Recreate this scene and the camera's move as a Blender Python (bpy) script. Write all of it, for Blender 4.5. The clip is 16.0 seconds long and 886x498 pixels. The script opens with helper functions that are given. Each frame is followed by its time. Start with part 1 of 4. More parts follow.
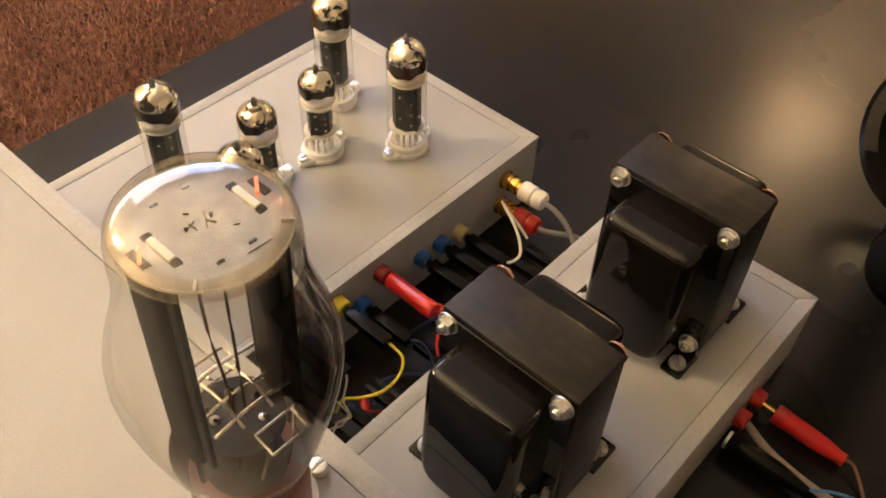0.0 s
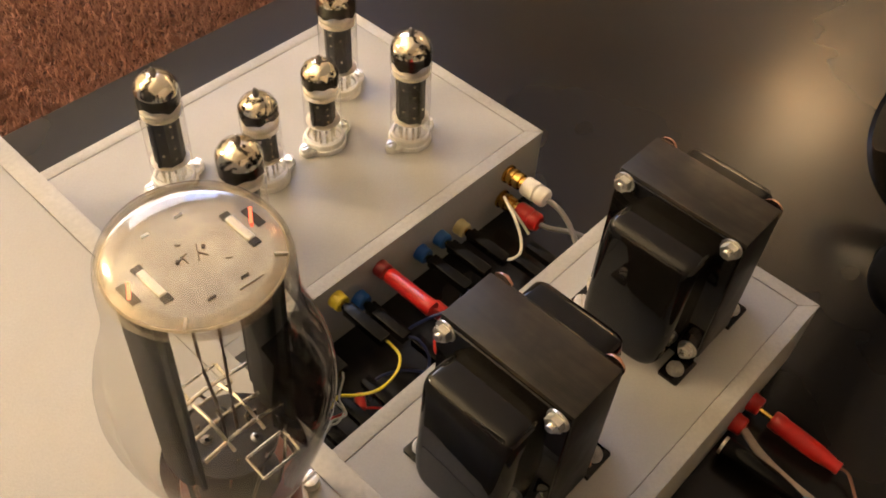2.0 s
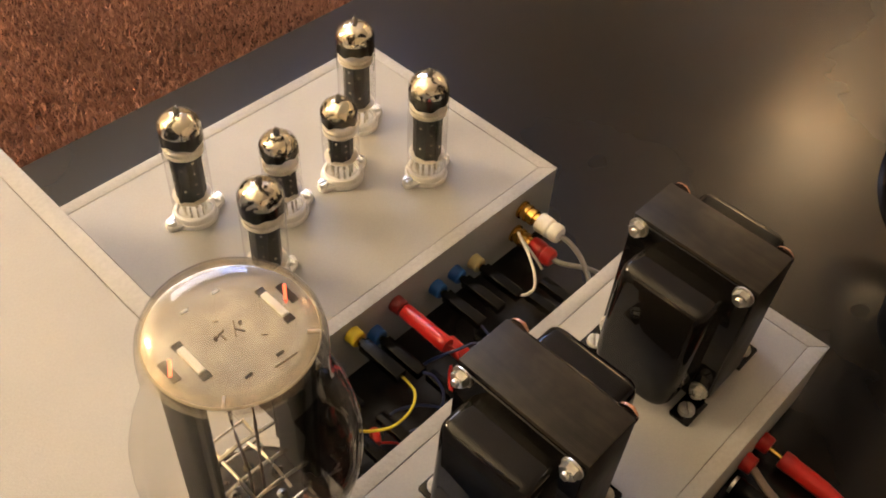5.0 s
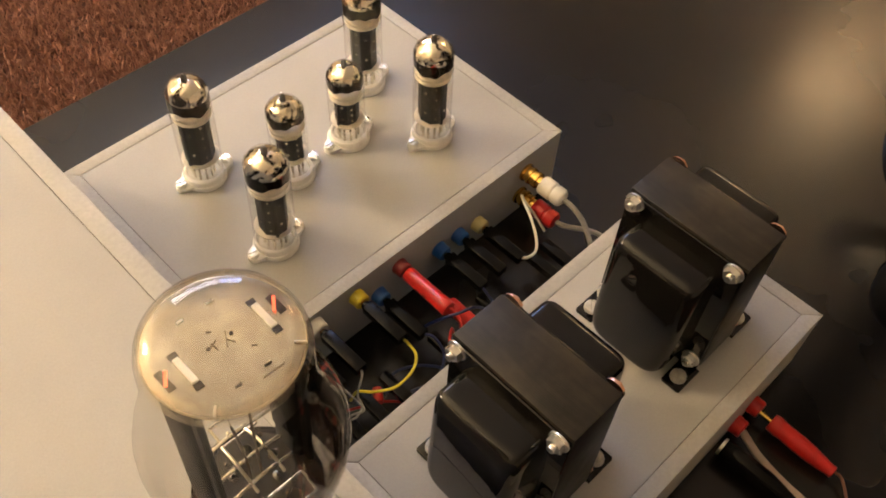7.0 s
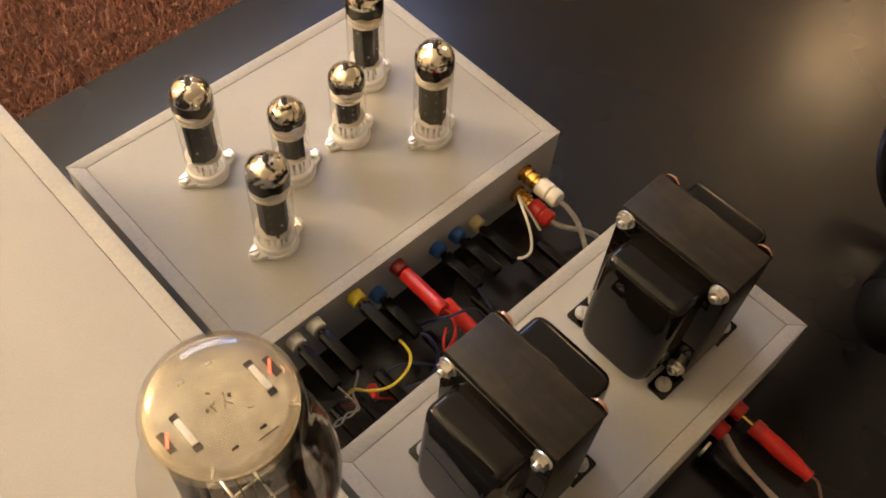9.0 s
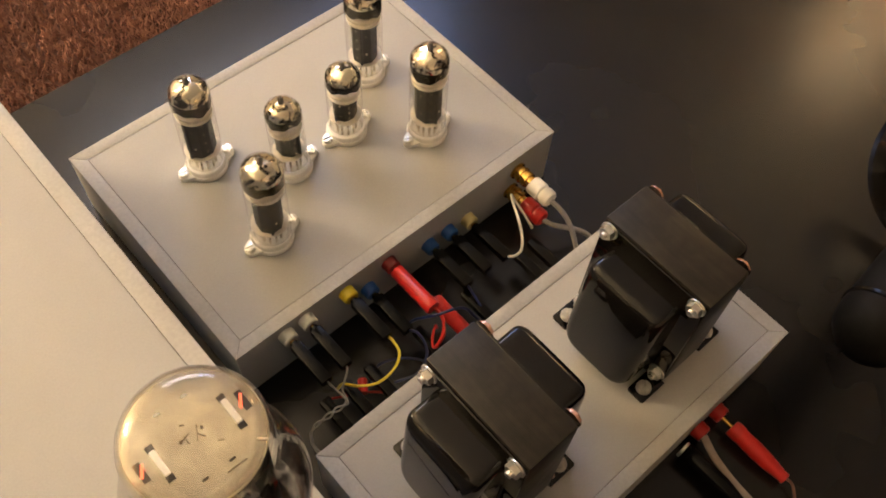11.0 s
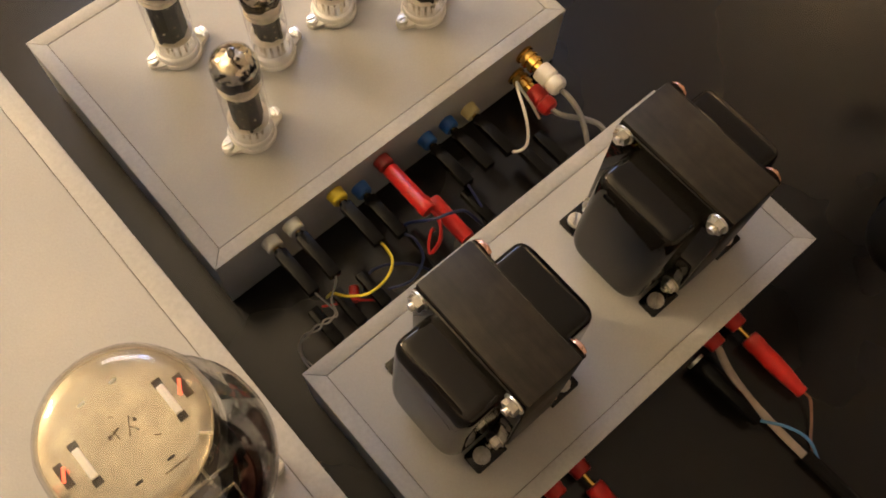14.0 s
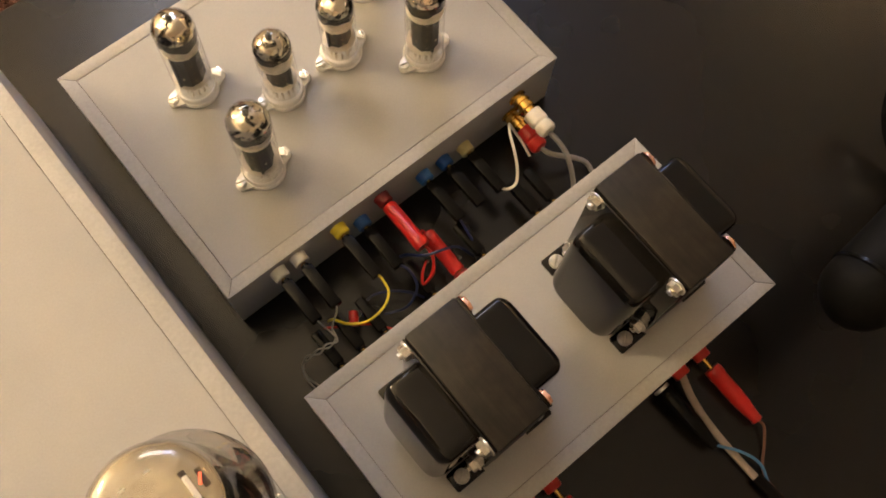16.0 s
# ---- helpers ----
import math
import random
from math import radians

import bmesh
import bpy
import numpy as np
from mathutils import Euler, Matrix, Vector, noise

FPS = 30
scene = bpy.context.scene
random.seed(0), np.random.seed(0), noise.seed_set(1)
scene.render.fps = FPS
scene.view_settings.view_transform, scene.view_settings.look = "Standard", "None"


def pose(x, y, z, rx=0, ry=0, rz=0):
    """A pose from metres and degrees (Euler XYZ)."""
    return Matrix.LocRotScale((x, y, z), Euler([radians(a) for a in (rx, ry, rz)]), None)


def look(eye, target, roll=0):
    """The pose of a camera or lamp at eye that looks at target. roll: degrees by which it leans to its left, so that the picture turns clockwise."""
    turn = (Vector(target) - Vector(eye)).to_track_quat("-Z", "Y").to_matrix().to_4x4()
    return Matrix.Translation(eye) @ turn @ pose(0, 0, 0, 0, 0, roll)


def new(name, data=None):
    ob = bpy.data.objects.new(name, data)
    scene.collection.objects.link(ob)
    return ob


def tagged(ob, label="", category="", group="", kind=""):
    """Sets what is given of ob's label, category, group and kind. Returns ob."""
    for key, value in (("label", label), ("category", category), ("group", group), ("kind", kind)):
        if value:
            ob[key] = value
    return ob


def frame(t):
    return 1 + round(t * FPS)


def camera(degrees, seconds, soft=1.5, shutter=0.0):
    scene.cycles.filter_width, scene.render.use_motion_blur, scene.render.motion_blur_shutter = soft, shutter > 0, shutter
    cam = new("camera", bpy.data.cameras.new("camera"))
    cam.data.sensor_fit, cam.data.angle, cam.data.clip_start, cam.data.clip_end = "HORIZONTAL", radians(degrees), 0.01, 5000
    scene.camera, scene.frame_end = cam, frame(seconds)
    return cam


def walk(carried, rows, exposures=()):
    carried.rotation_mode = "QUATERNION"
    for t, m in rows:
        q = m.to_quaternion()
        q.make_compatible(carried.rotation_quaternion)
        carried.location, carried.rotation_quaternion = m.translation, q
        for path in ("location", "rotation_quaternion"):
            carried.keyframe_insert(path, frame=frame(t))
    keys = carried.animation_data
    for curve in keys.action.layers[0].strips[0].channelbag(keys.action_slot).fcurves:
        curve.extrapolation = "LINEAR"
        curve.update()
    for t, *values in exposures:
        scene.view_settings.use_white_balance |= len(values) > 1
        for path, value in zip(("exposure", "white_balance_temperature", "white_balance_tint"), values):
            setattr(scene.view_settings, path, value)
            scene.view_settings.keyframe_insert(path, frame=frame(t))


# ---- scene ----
cam = camera(52.2, 16.0, soft=1.8)
PATH = [
    (0, (-0.1230, -0.2429, 0.4210), (0.3948, 0.1964, -0.3130), 2.71),
    (0.5, (-0.1164, -0.2376, 0.4267), (0.3873, 0.1980, -0.3193), 3.04),
    (1, (-0.1154, -0.2309, 0.4296), (0.3844, 0.1915, -0.3266), 4.52),
    (1.5, (-0.1127, -0.2325, 0.4288), (0.3847, 0.1911, -0.3282), 4.53),
    (2, (-0.1126, -0.2348, 0.4281), (0.3859, 0.1896, -0.3277), 4.08),
    (2.5, (-0.1103, -0.2325, 0.4298), (0.3882, 0.1954, -0.3240), 3.91),
    (3, (-0.1115, -0.2328, 0.4311), (0.3880, 0.1969, -0.3211), 4.04),
    (3.5, (-0.1099, -0.2336, 0.4310), (0.3884, 0.1976, -0.3211), 4.06),
    (4, (-0.1111, -0.2329, 0.4359), (0.3881, 0.2019, -0.3137), 4.00),
    (4.2, (-0.1120, -0.2313, 0.4375), (0.3879, 0.2044, -0.3110), 4.04),
    (6.3, (-0.1053, -0.2256, 0.4556), (0.3684, 0.2025, -0.3140), 3.73),
    (6.5, (-0.1030, -0.2258, 0.4573), (0.3580, 0.1944, -0.3243), 3.63),
    (7, (-0.0996, -0.2266, 0.4662), (0.3420, 0.1797, -0.3337), 3.68),
    (7.5, (-0.0968, -0.2236, 0.4718), (0.3300, 0.1712, -0.3419), 3.82),
    (8, (-0.0929, -0.2239, 0.4776), (0.3235, 0.1555, -0.3486), 4.10),
    (8.5, (-0.0873, -0.2205, 0.4865), (0.3237, 0.1520, -0.3456), 4.60),
    (8.7, (-0.0864, -0.2158, 0.4899), (0.3248, 0.1572, -0.3419), 4.95),
    (10.8, (-0.0713, -0.2153, 0.5113), (0.3076, 0.1476, -0.3401), 5.01),
    (11, (-0.0678, -0.2147, 0.5166), (0.3062, 0.1429, -0.3391), 5.37),
    (11.5, (-0.0488, -0.2120, 0.5293), (0.2918, 0.1382, -0.3433), 3.90),
    (12, (-0.0209, -0.2053, 0.5265), (0.2892, 0.1024, -0.3730), 6.17),
    (12.5, (-0.0153, -0.1968, 0.5111), (0.2646, 0.0997, -0.4020), 5.06),
    (13, (-0.0264, -0.2018, 0.4909), (0.2346, 0.0733, -0.4344), 4.16),
    (13.5, (-0.0310, -0.1986, 0.4855), (0.2416, 0.0682, -0.4388), 5.27),
    (14, (-0.0315, -0.1883, 0.4894), (0.2398, 0.0687, -0.4381), 5.65),
    (14.5, (-0.0205, -0.1774, 0.4989), (0.2428, 0.0713, -0.4332), 5.85),
    (15, (-0.0137, -0.1713, 0.5086), (0.2384, 0.0635, -0.4301), 6.96),
    (15.5, (-0.0076, -0.1688, 0.5224), (0.2304, 0.0630, -0.4208), 6.12),
    (16, (-0.0060, -0.1707, 0.5515), (0.2222, 0.0519, -0.3963), 6.52),
]
walk(cam, [(t, look(eye, target, roll)) for t, eye, target, roll in PATH],
     exposures=[(0.0, 0.44), (4.0, 0.42), (8.0, 0.34), (12.0, 0.25), (16.0, 0.21)])

# ---- light: a lit evening room ----
world = bpy.data.worlds.new("room_world")
scene.world = world
world.use_nodes = True
world.node_tree.nodes["Background"].inputs[0].default_value = (0.5, 0.42, 0.33, 1)
world.node_tree.nodes["Background"].inputs[1].default_value = 0.02
WARM = (1.0, 0.765, 0.462)


def lamp(name, kind, energy, colour, m, size=0.2):
    data = bpy.data.lights.new(name, kind)
    data.energy, data.color = energy, colour
    if kind == "AREA":
        data.shape, data.size = "DISK", size
    else:
        data.shadow_soft_size = size
    ob = new(name, data)
    ob.matrix_world = m
    return tagged(ob, kind="structure")


LAMP = (-0.86, 1.30, 0.80)
FAR_LAMP = (2.75, 0.53, 1.36)
lamp("lamp_bulb", "POINT", 4.5, WARM, pose(*LAMP), 0.09)
lamp("lamp_uplight", "AREA", 47.0, WARM, pose(LAMP[0], LAMP[1], LAMP[2] + 0.12, 180), 0.24).data.spread = radians(138)
lamp("far_lamp_bulb", "POINT", 9.0, WARM, pose(*FAR_LAMP), 0.08)


# ---- materials ----
def material(name, colour, rough=0.5, metal=0.0, vary=0.12, scale=60.0, bump=0.0, bump_scale=400.0, coat=0.0,
             stains=0.0, stain_scale=8.0, island=0.0, spec=0.5):
    m = bpy.data.materials.new(name)
    m.use_nodes = True
    nt = m.node_tree
    b = nt.nodes["Principled BSDF"]
    b.inputs["Metallic"].default_value = metal
    b.inputs["Coat Weight"].default_value = coat
    b.inputs["Specular IOR Level"].default_value = spec
    co = nt.nodes.new("ShaderNodeTexCoord")
    n1 = nt.nodes.new("ShaderNodeTexNoise")
    n1.inputs["Scale"].default_value, n1.inputs["Detail"].default_value = scale, 6
    n2 = nt.nodes.new("ShaderNodeTexNoise")
    n2.inputs["Scale"].default_value, n2.inputs["Detail"].default_value = stain_scale, 4
    for n in (n1, n2):
        nt.links.new(co.outputs["Object"], n.inputs["Vector"])
    ramp = nt.nodes.new("ShaderNodeMapRange")
    ramp.inputs[1].default_value, ramp.inputs[2].default_value = 0.3, 0.7
    ramp.inputs[3].default_value, ramp.inputs[4].default_value = 1 - vary, 1 + vary
    nt.links.new(n1.outputs["Fac"], ramp.inputs[0])
    ramp2 = nt.nodes.new("ShaderNodeMapRange")
    ramp2.inputs[1].default_value, ramp2.inputs[2].default_value = 0.35, 0.7
    ramp2.inputs[3].default_value, ramp2.inputs[4].default_value = 1 + stains * 0.5, 1 - stains
    nt.links.new(n2.outputs["Fac"], ramp2.inputs[0])
    mul = nt.nodes.new("ShaderNodeMath")
    mul.operation = "MULTIPLY"
    nt.links.new(ramp.outputs[0], mul.inputs[0])
    nt.links.new(ramp2.outputs[0], mul.inputs[1])
    mix = nt.nodes.new("ShaderNodeVectorMath")
    mix.operation = "SCALE"
    mix.inputs[0].default_value = colour
    nt.links.new(mul.outputs[0], mix.inputs["Scale"])
    nt.links.new(mix.outputs[0], b.inputs["Base Color"])
    rr = nt.nodes.new("ShaderNodeMapRange")
    rr.inputs[1].default_value, rr.inputs[2].default_value = 0.3, 0.7
    rr.inputs[3].default_value, rr.inputs[4].default_value = rough * 0.85, min(1, rough * 1.15)
    nt.links.new(n2.outputs["Fac"], rr.inputs[0])
    nt.links.new(rr.outputs[0], b.inputs["Roughness"])
    if bump:
        n3 = nt.nodes.new("ShaderNodeTexNoise")
        n3.inputs["Scale"].default_value, n3.inputs["Detail"].default_value = bump_scale, 3
        nt.links.new(co.outputs["Object"], n3.inputs["Vector"])
        bp = nt.nodes.new("ShaderNodeBump")
        bp.inputs["Strength"].default_value, bp.inputs["Distance"].default_value = bump, 0.0004
        nt.links.new(n3.outputs["Fac"], bp.inputs["Height"])
        nt.links.new(bp.outputs[0], b.inputs["Normal"])
    return m


def glass_material(name, tint, rough=0.02, ior=1.5):
    m = bpy.data.materials.new(name)
    m.use_nodes = True
    nt = m.node_tree
    nt.nodes.remove(nt.nodes["Principled BSDF"])
    out = nt.nodes["Material Output"]
    tr, gl = nt.nodes.new("ShaderNodeBsdfTransparent"), nt.nodes.new("ShaderNodeBsdfGlossy")
    tr.inputs[0].default_value = (*tint, 1)
    gl.inputs["Roughness"].default_value = rough
    fr, mx = nt.nodes.new("ShaderNodeLayerWeight"), nt.nodes.new("ShaderNodeMixShader")
    fr.inputs[0].default_value = 0.5
    pw, ma = nt.nodes.new("ShaderNodeMath"), nt.nodes.new("ShaderNodeMath")
    pw.operation, ma.operation = "POWER", "MULTIPLY_ADD"
    pw.inputs[1].default_value, ma.inputs[1].default_value, ma.inputs[2].default_value = 5.0, 0.85, ((ior - 1) / (ior + 1)) ** 2 * 1.5
    nt.links.new(fr.outputs["Facing"], pw.inputs[0])
    nt.links.new(pw.outputs[0], ma.inputs[0])
    nt.links.new(ma.outputs[0], mx.inputs[0])
    nt.links.new(tr.outputs[0], mx.inputs[1])
    nt.links.new(gl.outputs[0], mx.inputs[2])
    nt.links.new(mx.outputs[0], out.inputs["Surface"])
    return m


def glow_material(name, colour, strength):
    m = bpy.data.materials.new(name)
    m.use_nodes = True
    b = m.node_tree.nodes["Principled BSDF"]
    b.inputs["Base Color"].default_value = (*colour, 1)
    b.inputs["Emission Color"].default_value = (*colour, 1)
    b.inputs["Emission Strength"].default_value = strength
    return m


M_PAINT = material("grey_paint", (0.400, 0.396, 0.378), 0.5, 0, 0.035, 900, 0.25, 1500, stains=0.05, stain_scale=14)
M_RIM = material("grey_paint_rim", (0.400, 0.396, 0.378), 0.5, 0, 0.07, 500, 0.5, 420, stains=0.07, stain_scale=30)
M_PAINT_SIDE = material("grey_paint_side", (0.40, 0.396, 0.378), 0.55, 0, 0.05, 700, 0.3, 1200, stains=0.08, stain_scale=12)
M_GROOVE = material("groove_dark", (0.24, 0.22, 0.19), 0.8, 0, 0.3, 500)
M_TABLE = material("black_satin_table", (0.0060, 0.0053, 0.0045), 0.26, 0, 0.12, 500, 0.05, 900, stains=0.15, stain_scale=5, spec=0.40)
M_CARPET = material("carpet_brown", (0.28, 0.148, 0.112), 0.95, 0, 0.3, 90, stains=0.25, stain_scale=4, spec=0.1)
# carpet colour darkened by the shade that tufts cast among themselves
M_CARPET_SHADED = material("carpet_shaded", (0.100, 0.050, 0.037), 0.95, 0, 0.45, 150, stains=0.25, stain_scale=4, spec=0.1)
M_WALL = material("wall_paint", (0.66, 0.59, 0.48), 0.8, 0, 0.04, 30, 0.2, 200, stains=0.06, stain_scale=2)
M_CEIL = material("ceiling_paint", (0.76, 0.72, 0.64), 0.85, 0, 0.03, 30, 0.2, 300, stains=0.04, stain_scale=2)
M_BLACK_GLOSS = material("black_enamel", (0.0052, 0.0047, 0.0041), 0.035, 0, 0.2, 90, 0.05, 220, stains=0.2, spec=0.33)
M_MATTE = material("matte_black", (0.003, 0.003, 0.0028), 0.65, 0, 0.2, 200, 0.3, 600, spec=0.12)
M_RUBBER = material("black_plastic", (0.0035, 0.0034, 0.003), 0.22, 0, 0.2, 300, 0.15, 700, spec=0.15)
M_ZINC = material("zinc_steel", (0.82, 0.81, 0.76), 0.30, 1.0, 0.12, 500, 0.2, 900, stains=0.2, stain_scale=200)
M_DULL = material("dull_zinc", (0.50, 0.49, 0.45), 0.42, 0.2, 0.15, 500, 0.2, 900, stains=0.25, stain_scale=200)
M_COPPER = material("coppery_steel", (0.80, 0.48, 0.36), 0.25, 1.0, 0.15, 400, 0.2, 900)
M_BRASS = material("gold_brass", (0.72, 0.46, 0.12), 0.22, 1.0, 0.12, 400, 0.1, 900)
M_CERAMIC = material("white_ceramic", (0.90, 0.88, 0.82), 0.25, 0, 0.05, 200, 0.15, 700, coat=0.3, stains=0.08, stain_scale=60)
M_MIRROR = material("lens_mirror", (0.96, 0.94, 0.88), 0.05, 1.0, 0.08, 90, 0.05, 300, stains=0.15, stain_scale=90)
M_GETTER = material("getter_mirror", (1.0, 0.95, 0.80), 0.05, 1.0, 0.06, 90, 0.05, 300)
# brown thin deposit, darkened further for dark walls mirrored low on the domes
M_MIRROR_EDGE = material("getter_fade", (0.045, 0.033, 0.020), 0.12, 0.85, 0.25, 300, stains=0.3, stain_scale=120)
M_MICA = material("mica_plate", (0.80, 0.75, 0.64), 0.35, 0, 0.12, 250, 0.2, 500, stains=0.15, stain_scale=90)
M_ANODE = material("dark_anode", (0.020, 0.0195, 0.0185), 0.5, 0.0, 0.25, 250, 0.25, 700, stains=0.3, stain_scale=60, spec=0.3)
M_GREY_ANODE = material("smoky_anode", (0.006, 0.0058, 0.0054), 0.62, 0.0, 0.25, 200, 0.25, 500, stains=0.3, stain_scale=50, spec=0.22)
M_WIRE = material("nickel_wire", (0.70, 0.66, 0.56), 0.28, 1.0, 0.12, 500)
M_DARKWIRE = material("dark_wire", (0.12, 0.09, 0.07), 0.45, 0.7, 0.2, 500)
# mottling imitates room reflections over the deck; the straps share it
M_MOTTLED_SHEEN = material("mottled_sheen", (0.50, 0.46, 0.375), 0.13, 0.75, 0.14, 320, 0.9, 60, coat=0.5, stains=0.36, stain_scale=55)
M_MARK = material("brown_mark", (0.16, 0.11, 0.06), 0.6, 0, 0.2, 500)
M_GOLD_DECK = material("cream_deck", (0.62, 0.56, 0.42), 0.26, 0.25, 0.10, 120, 0.5, 90, coat=0.2, stains=0.16, stain_scale=55)
M_DARKMICA = material("brown_mica", (0.022, 0.016, 0.011), 0.4, 0.0, 0.25, 200, 0.3, 400, stains=0.4, stain_scale=70)
M_SLOT = material("slot_dark", (0.035, 0.026, 0.018), 0.7, 0, 0.2, 500)
M_BASE = material("brown_base", (0.17, 0.055, 0.030), 0.35, 0, 0.15, 200, 0.15, 600, stains=0.2)
M_RED = material("red_plastic", (0.50, 0.018, 0.014), 0.32, 0, 0.1, 200, 0.1, 700, stains=0.12, stain_scale=60)
M_DARKRED = material("dark_red_plastic", (0.22, 0.012, 0.012), 0.4, 0, 0.1, 200, 0.1, 700)
M_YELLOW = material("yellow_plastic", (0.68, 0.54, 0.03), 0.4, 0, 0.1, 200, 0.1, 700)
M_IVORY = material("ivory_plastic", (0.58, 0.50, 0.24), 0.4, 0, 0.1, 200, 0.1, 700)
M_BLUE = material("blue_plastic", (0.012, 0.095, 0.34), 0.4, 0, 0.1, 200, 0.1, 700)
M_NAVY = material("navy_wire", (0.007, 0.014, 0.070), 0.4, 0, 0.1, 200)
M_SKY = material("light_blue_wire", (0.06, 0.19, 0.40), 0.45, 0, 0.1, 200)
M_WHITE = material("white_plastic", (0.74, 0.70, 0.60), 0.4, 0, 0.06, 200, 0.1, 700, stains=0.1, stain_scale=60)
M_GREY = material("grey_plastic", (0.25, 0.24, 0.225), 0.45, 0, 0.1, 200, 0.1, 700)
M_PALE = material("pale_grey_jack", (0.58, 0.58, 0.53), 0.4, 0, 0.1, 200, 0.1, 700)
M_TAUPE = material("taupe_cable", (0.30, 0.25, 0.215), 0.5, 0, 0.15, 150, 0.2, 500)
M_BROWN = material("brown_wire", (0.16, 0.07, 0.045), 0.5, 0, 0.15, 150)
M_TIP = material("grey_glass_tip", (0.30, 0.28, 0.24), 0.15, 0.6, 0.3, 900, 0.2, 900)
M_GLASS = glass_material("clear_glass", (0.955, 0.95, 0.93))
M_BIG_GLASS = glass_material("thick_glass", (0.94, 0.93, 0.91), 0.07, 1.48)
M_SMOKE = glass_material("getter_smoke", (0.26, 0.25, 0.235), 0.06, 1.55)
def streak(m, lo, hi):
    nt = m.node_tree
    co, n, mr = nt.nodes.new("ShaderNodeTexCoord"), nt.nodes.new("ShaderNodeTexNoise"), nt.nodes.new("ShaderNodeMapRange")
    mp = nt.nodes.new("ShaderNodeMapping")
    mp.inputs["Scale"].default_value = (1.0, 1.0, 0.25)
    n.inputs["Scale"].default_value, n.inputs["Detail"].default_value, n.inputs["Distortion"].default_value = 130, 4, 0.8
    mr.inputs[1].default_value, mr.inputs[2].default_value, mr.inputs[3].default_value, mr.inputs[4].default_value = 0.35, 0.65, lo, hi
    nt.links.new(co.outputs["Object"], mp.inputs["Vector"])
    nt.links.new(mp.outputs[0], n.inputs["Vector"])
    nt.links.new(n.outputs["Fac"], mr.inputs[0])
    nt.links.new(mr.outputs[0], nt.nodes["Transparent BSDF"].inputs[0])


streak(M_SMOKE, 0.12, 0.55)
M_SOOT = glass_material("dark_getter_film", (0.10, 0.085, 0.07), 0.08, 1.6)


def paint_reflections(m, scale, lo, hi, dark):
    """Dark ragged patches in the silvering's colour, in place of dark reflections."""
    nt = m.node_tree
    b = nt.nodes["Principled BSDF"]
    src = b.inputs["Base Color"].links[0].from_socket
    co, n, mr, mx = (nt.nodes.new("ShaderNode" + k) for k in ("TexCoord", "TexNoise", "MapRange", "Mix"))
    info = nt.nodes.new("ShaderNodeObjectInfo")
    n.noise_dimensions = "4D"
    n.inputs["Scale"].default_value, n.inputs["Detail"].default_value, n.inputs["Distortion"].default_value = scale, 2.5, 0.6
    mr.inputs[1].default_value, mr.inputs[2].default_value = lo, hi
    ml = nt.nodes.new("ShaderNodeMath")
    ml.operation = "MULTIPLY"
    ml.inputs[1].default_value = 20.0
    nt.links.new(info.outputs["Random"], ml.inputs[0])
    nt.links.new(ml.outputs[0], n.inputs["W"])
    mx.data_type = "RGBA"
    colours = [i for i in mx.inputs if i.type == "RGBA"]
    colours[1].default_value = (*dark, 1)
    nt.links.new(co.outputs["Object"], n.inputs["Vector"])
    nt.links.new(n.outputs["Fac"], mr.inputs[0])
    nt.links.new(mr.outputs[0], mx.inputs[0])
    nt.links.new(src, colours[0])
    nt.links.new([o for o in mx.outputs if o.type == "RGBA"][0], b.inputs["Base Color"])


# painted patches stand for the dark shape overhead that the domes would mirror
paint_reflections(M_GETTER, 150, 0.55, 0.60, (0.05, 0.038, 0.022))


def film_material():
    """A thin silvery getter film on glass that thins out towards the crown."""
    m = bpy.data.materials.new("getter_film")
    m.use_nodes = True
    nt = m.node_tree
    nt.nodes.remove(nt.nodes["Principled BSDF"])
    tr, gl, mx = (nt.nodes.new("ShaderNode" + k) for k in ("BsdfTransparent", "BsdfGlossy", "MixShader"))
    co, sp, mr, n, m2, mu = (nt.nodes.new("ShaderNode" + k) for k in ("TexCoord", "SeparateXYZ", "MapRange", "TexNoise", "MapRange", "Math"))
    tr.inputs[0].default_value = (1, 1, 1, 1)
    gl.inputs[0].default_value = (1.0, 0.93, 0.74, 1)
    gl.inputs["Roughness"].default_value = 0.24
    mr.inputs[1].default_value, mr.inputs[2].default_value, mr.inputs[3].default_value, mr.inputs[4].default_value = 0.2852, 0.2822, 0.0, 1.0
    n.inputs["Scale"].default_value, n.inputs["Detail"].default_value = 110, 4
    m2.inputs[1].default_value, m2.inputs[2].default_value, m2.inputs[3].default_value, m2.inputs[4].default_value = 0.35, 0.65, 0.14, 0.58
    mu.operation = "MULTIPLY"
    nt.links.new(co.outputs["Object"], sp.inputs[0])
    nt.links.new(sp.outputs["Z"], mr.inputs[0])
    nt.links.new(co.outputs["Object"], n.inputs["Vector"])
    nt.links.new(n.outputs["Fac"], m2.inputs[0])
    nt.links.new(mr.outputs[0], mu.inputs[0])
    nt.links.new(m2.outputs[0], mu.inputs[1])
    nt.links.new(mu.outputs[0], mx.inputs[0])
    nt.links.new(tr.outputs[0], mx.inputs[1])
    nt.links.new(gl.outputs[0], mx.inputs[2])
    nt.links.new(mx.outputs[0], nt.nodes["Material Output"].inputs["Surface"])
    return m


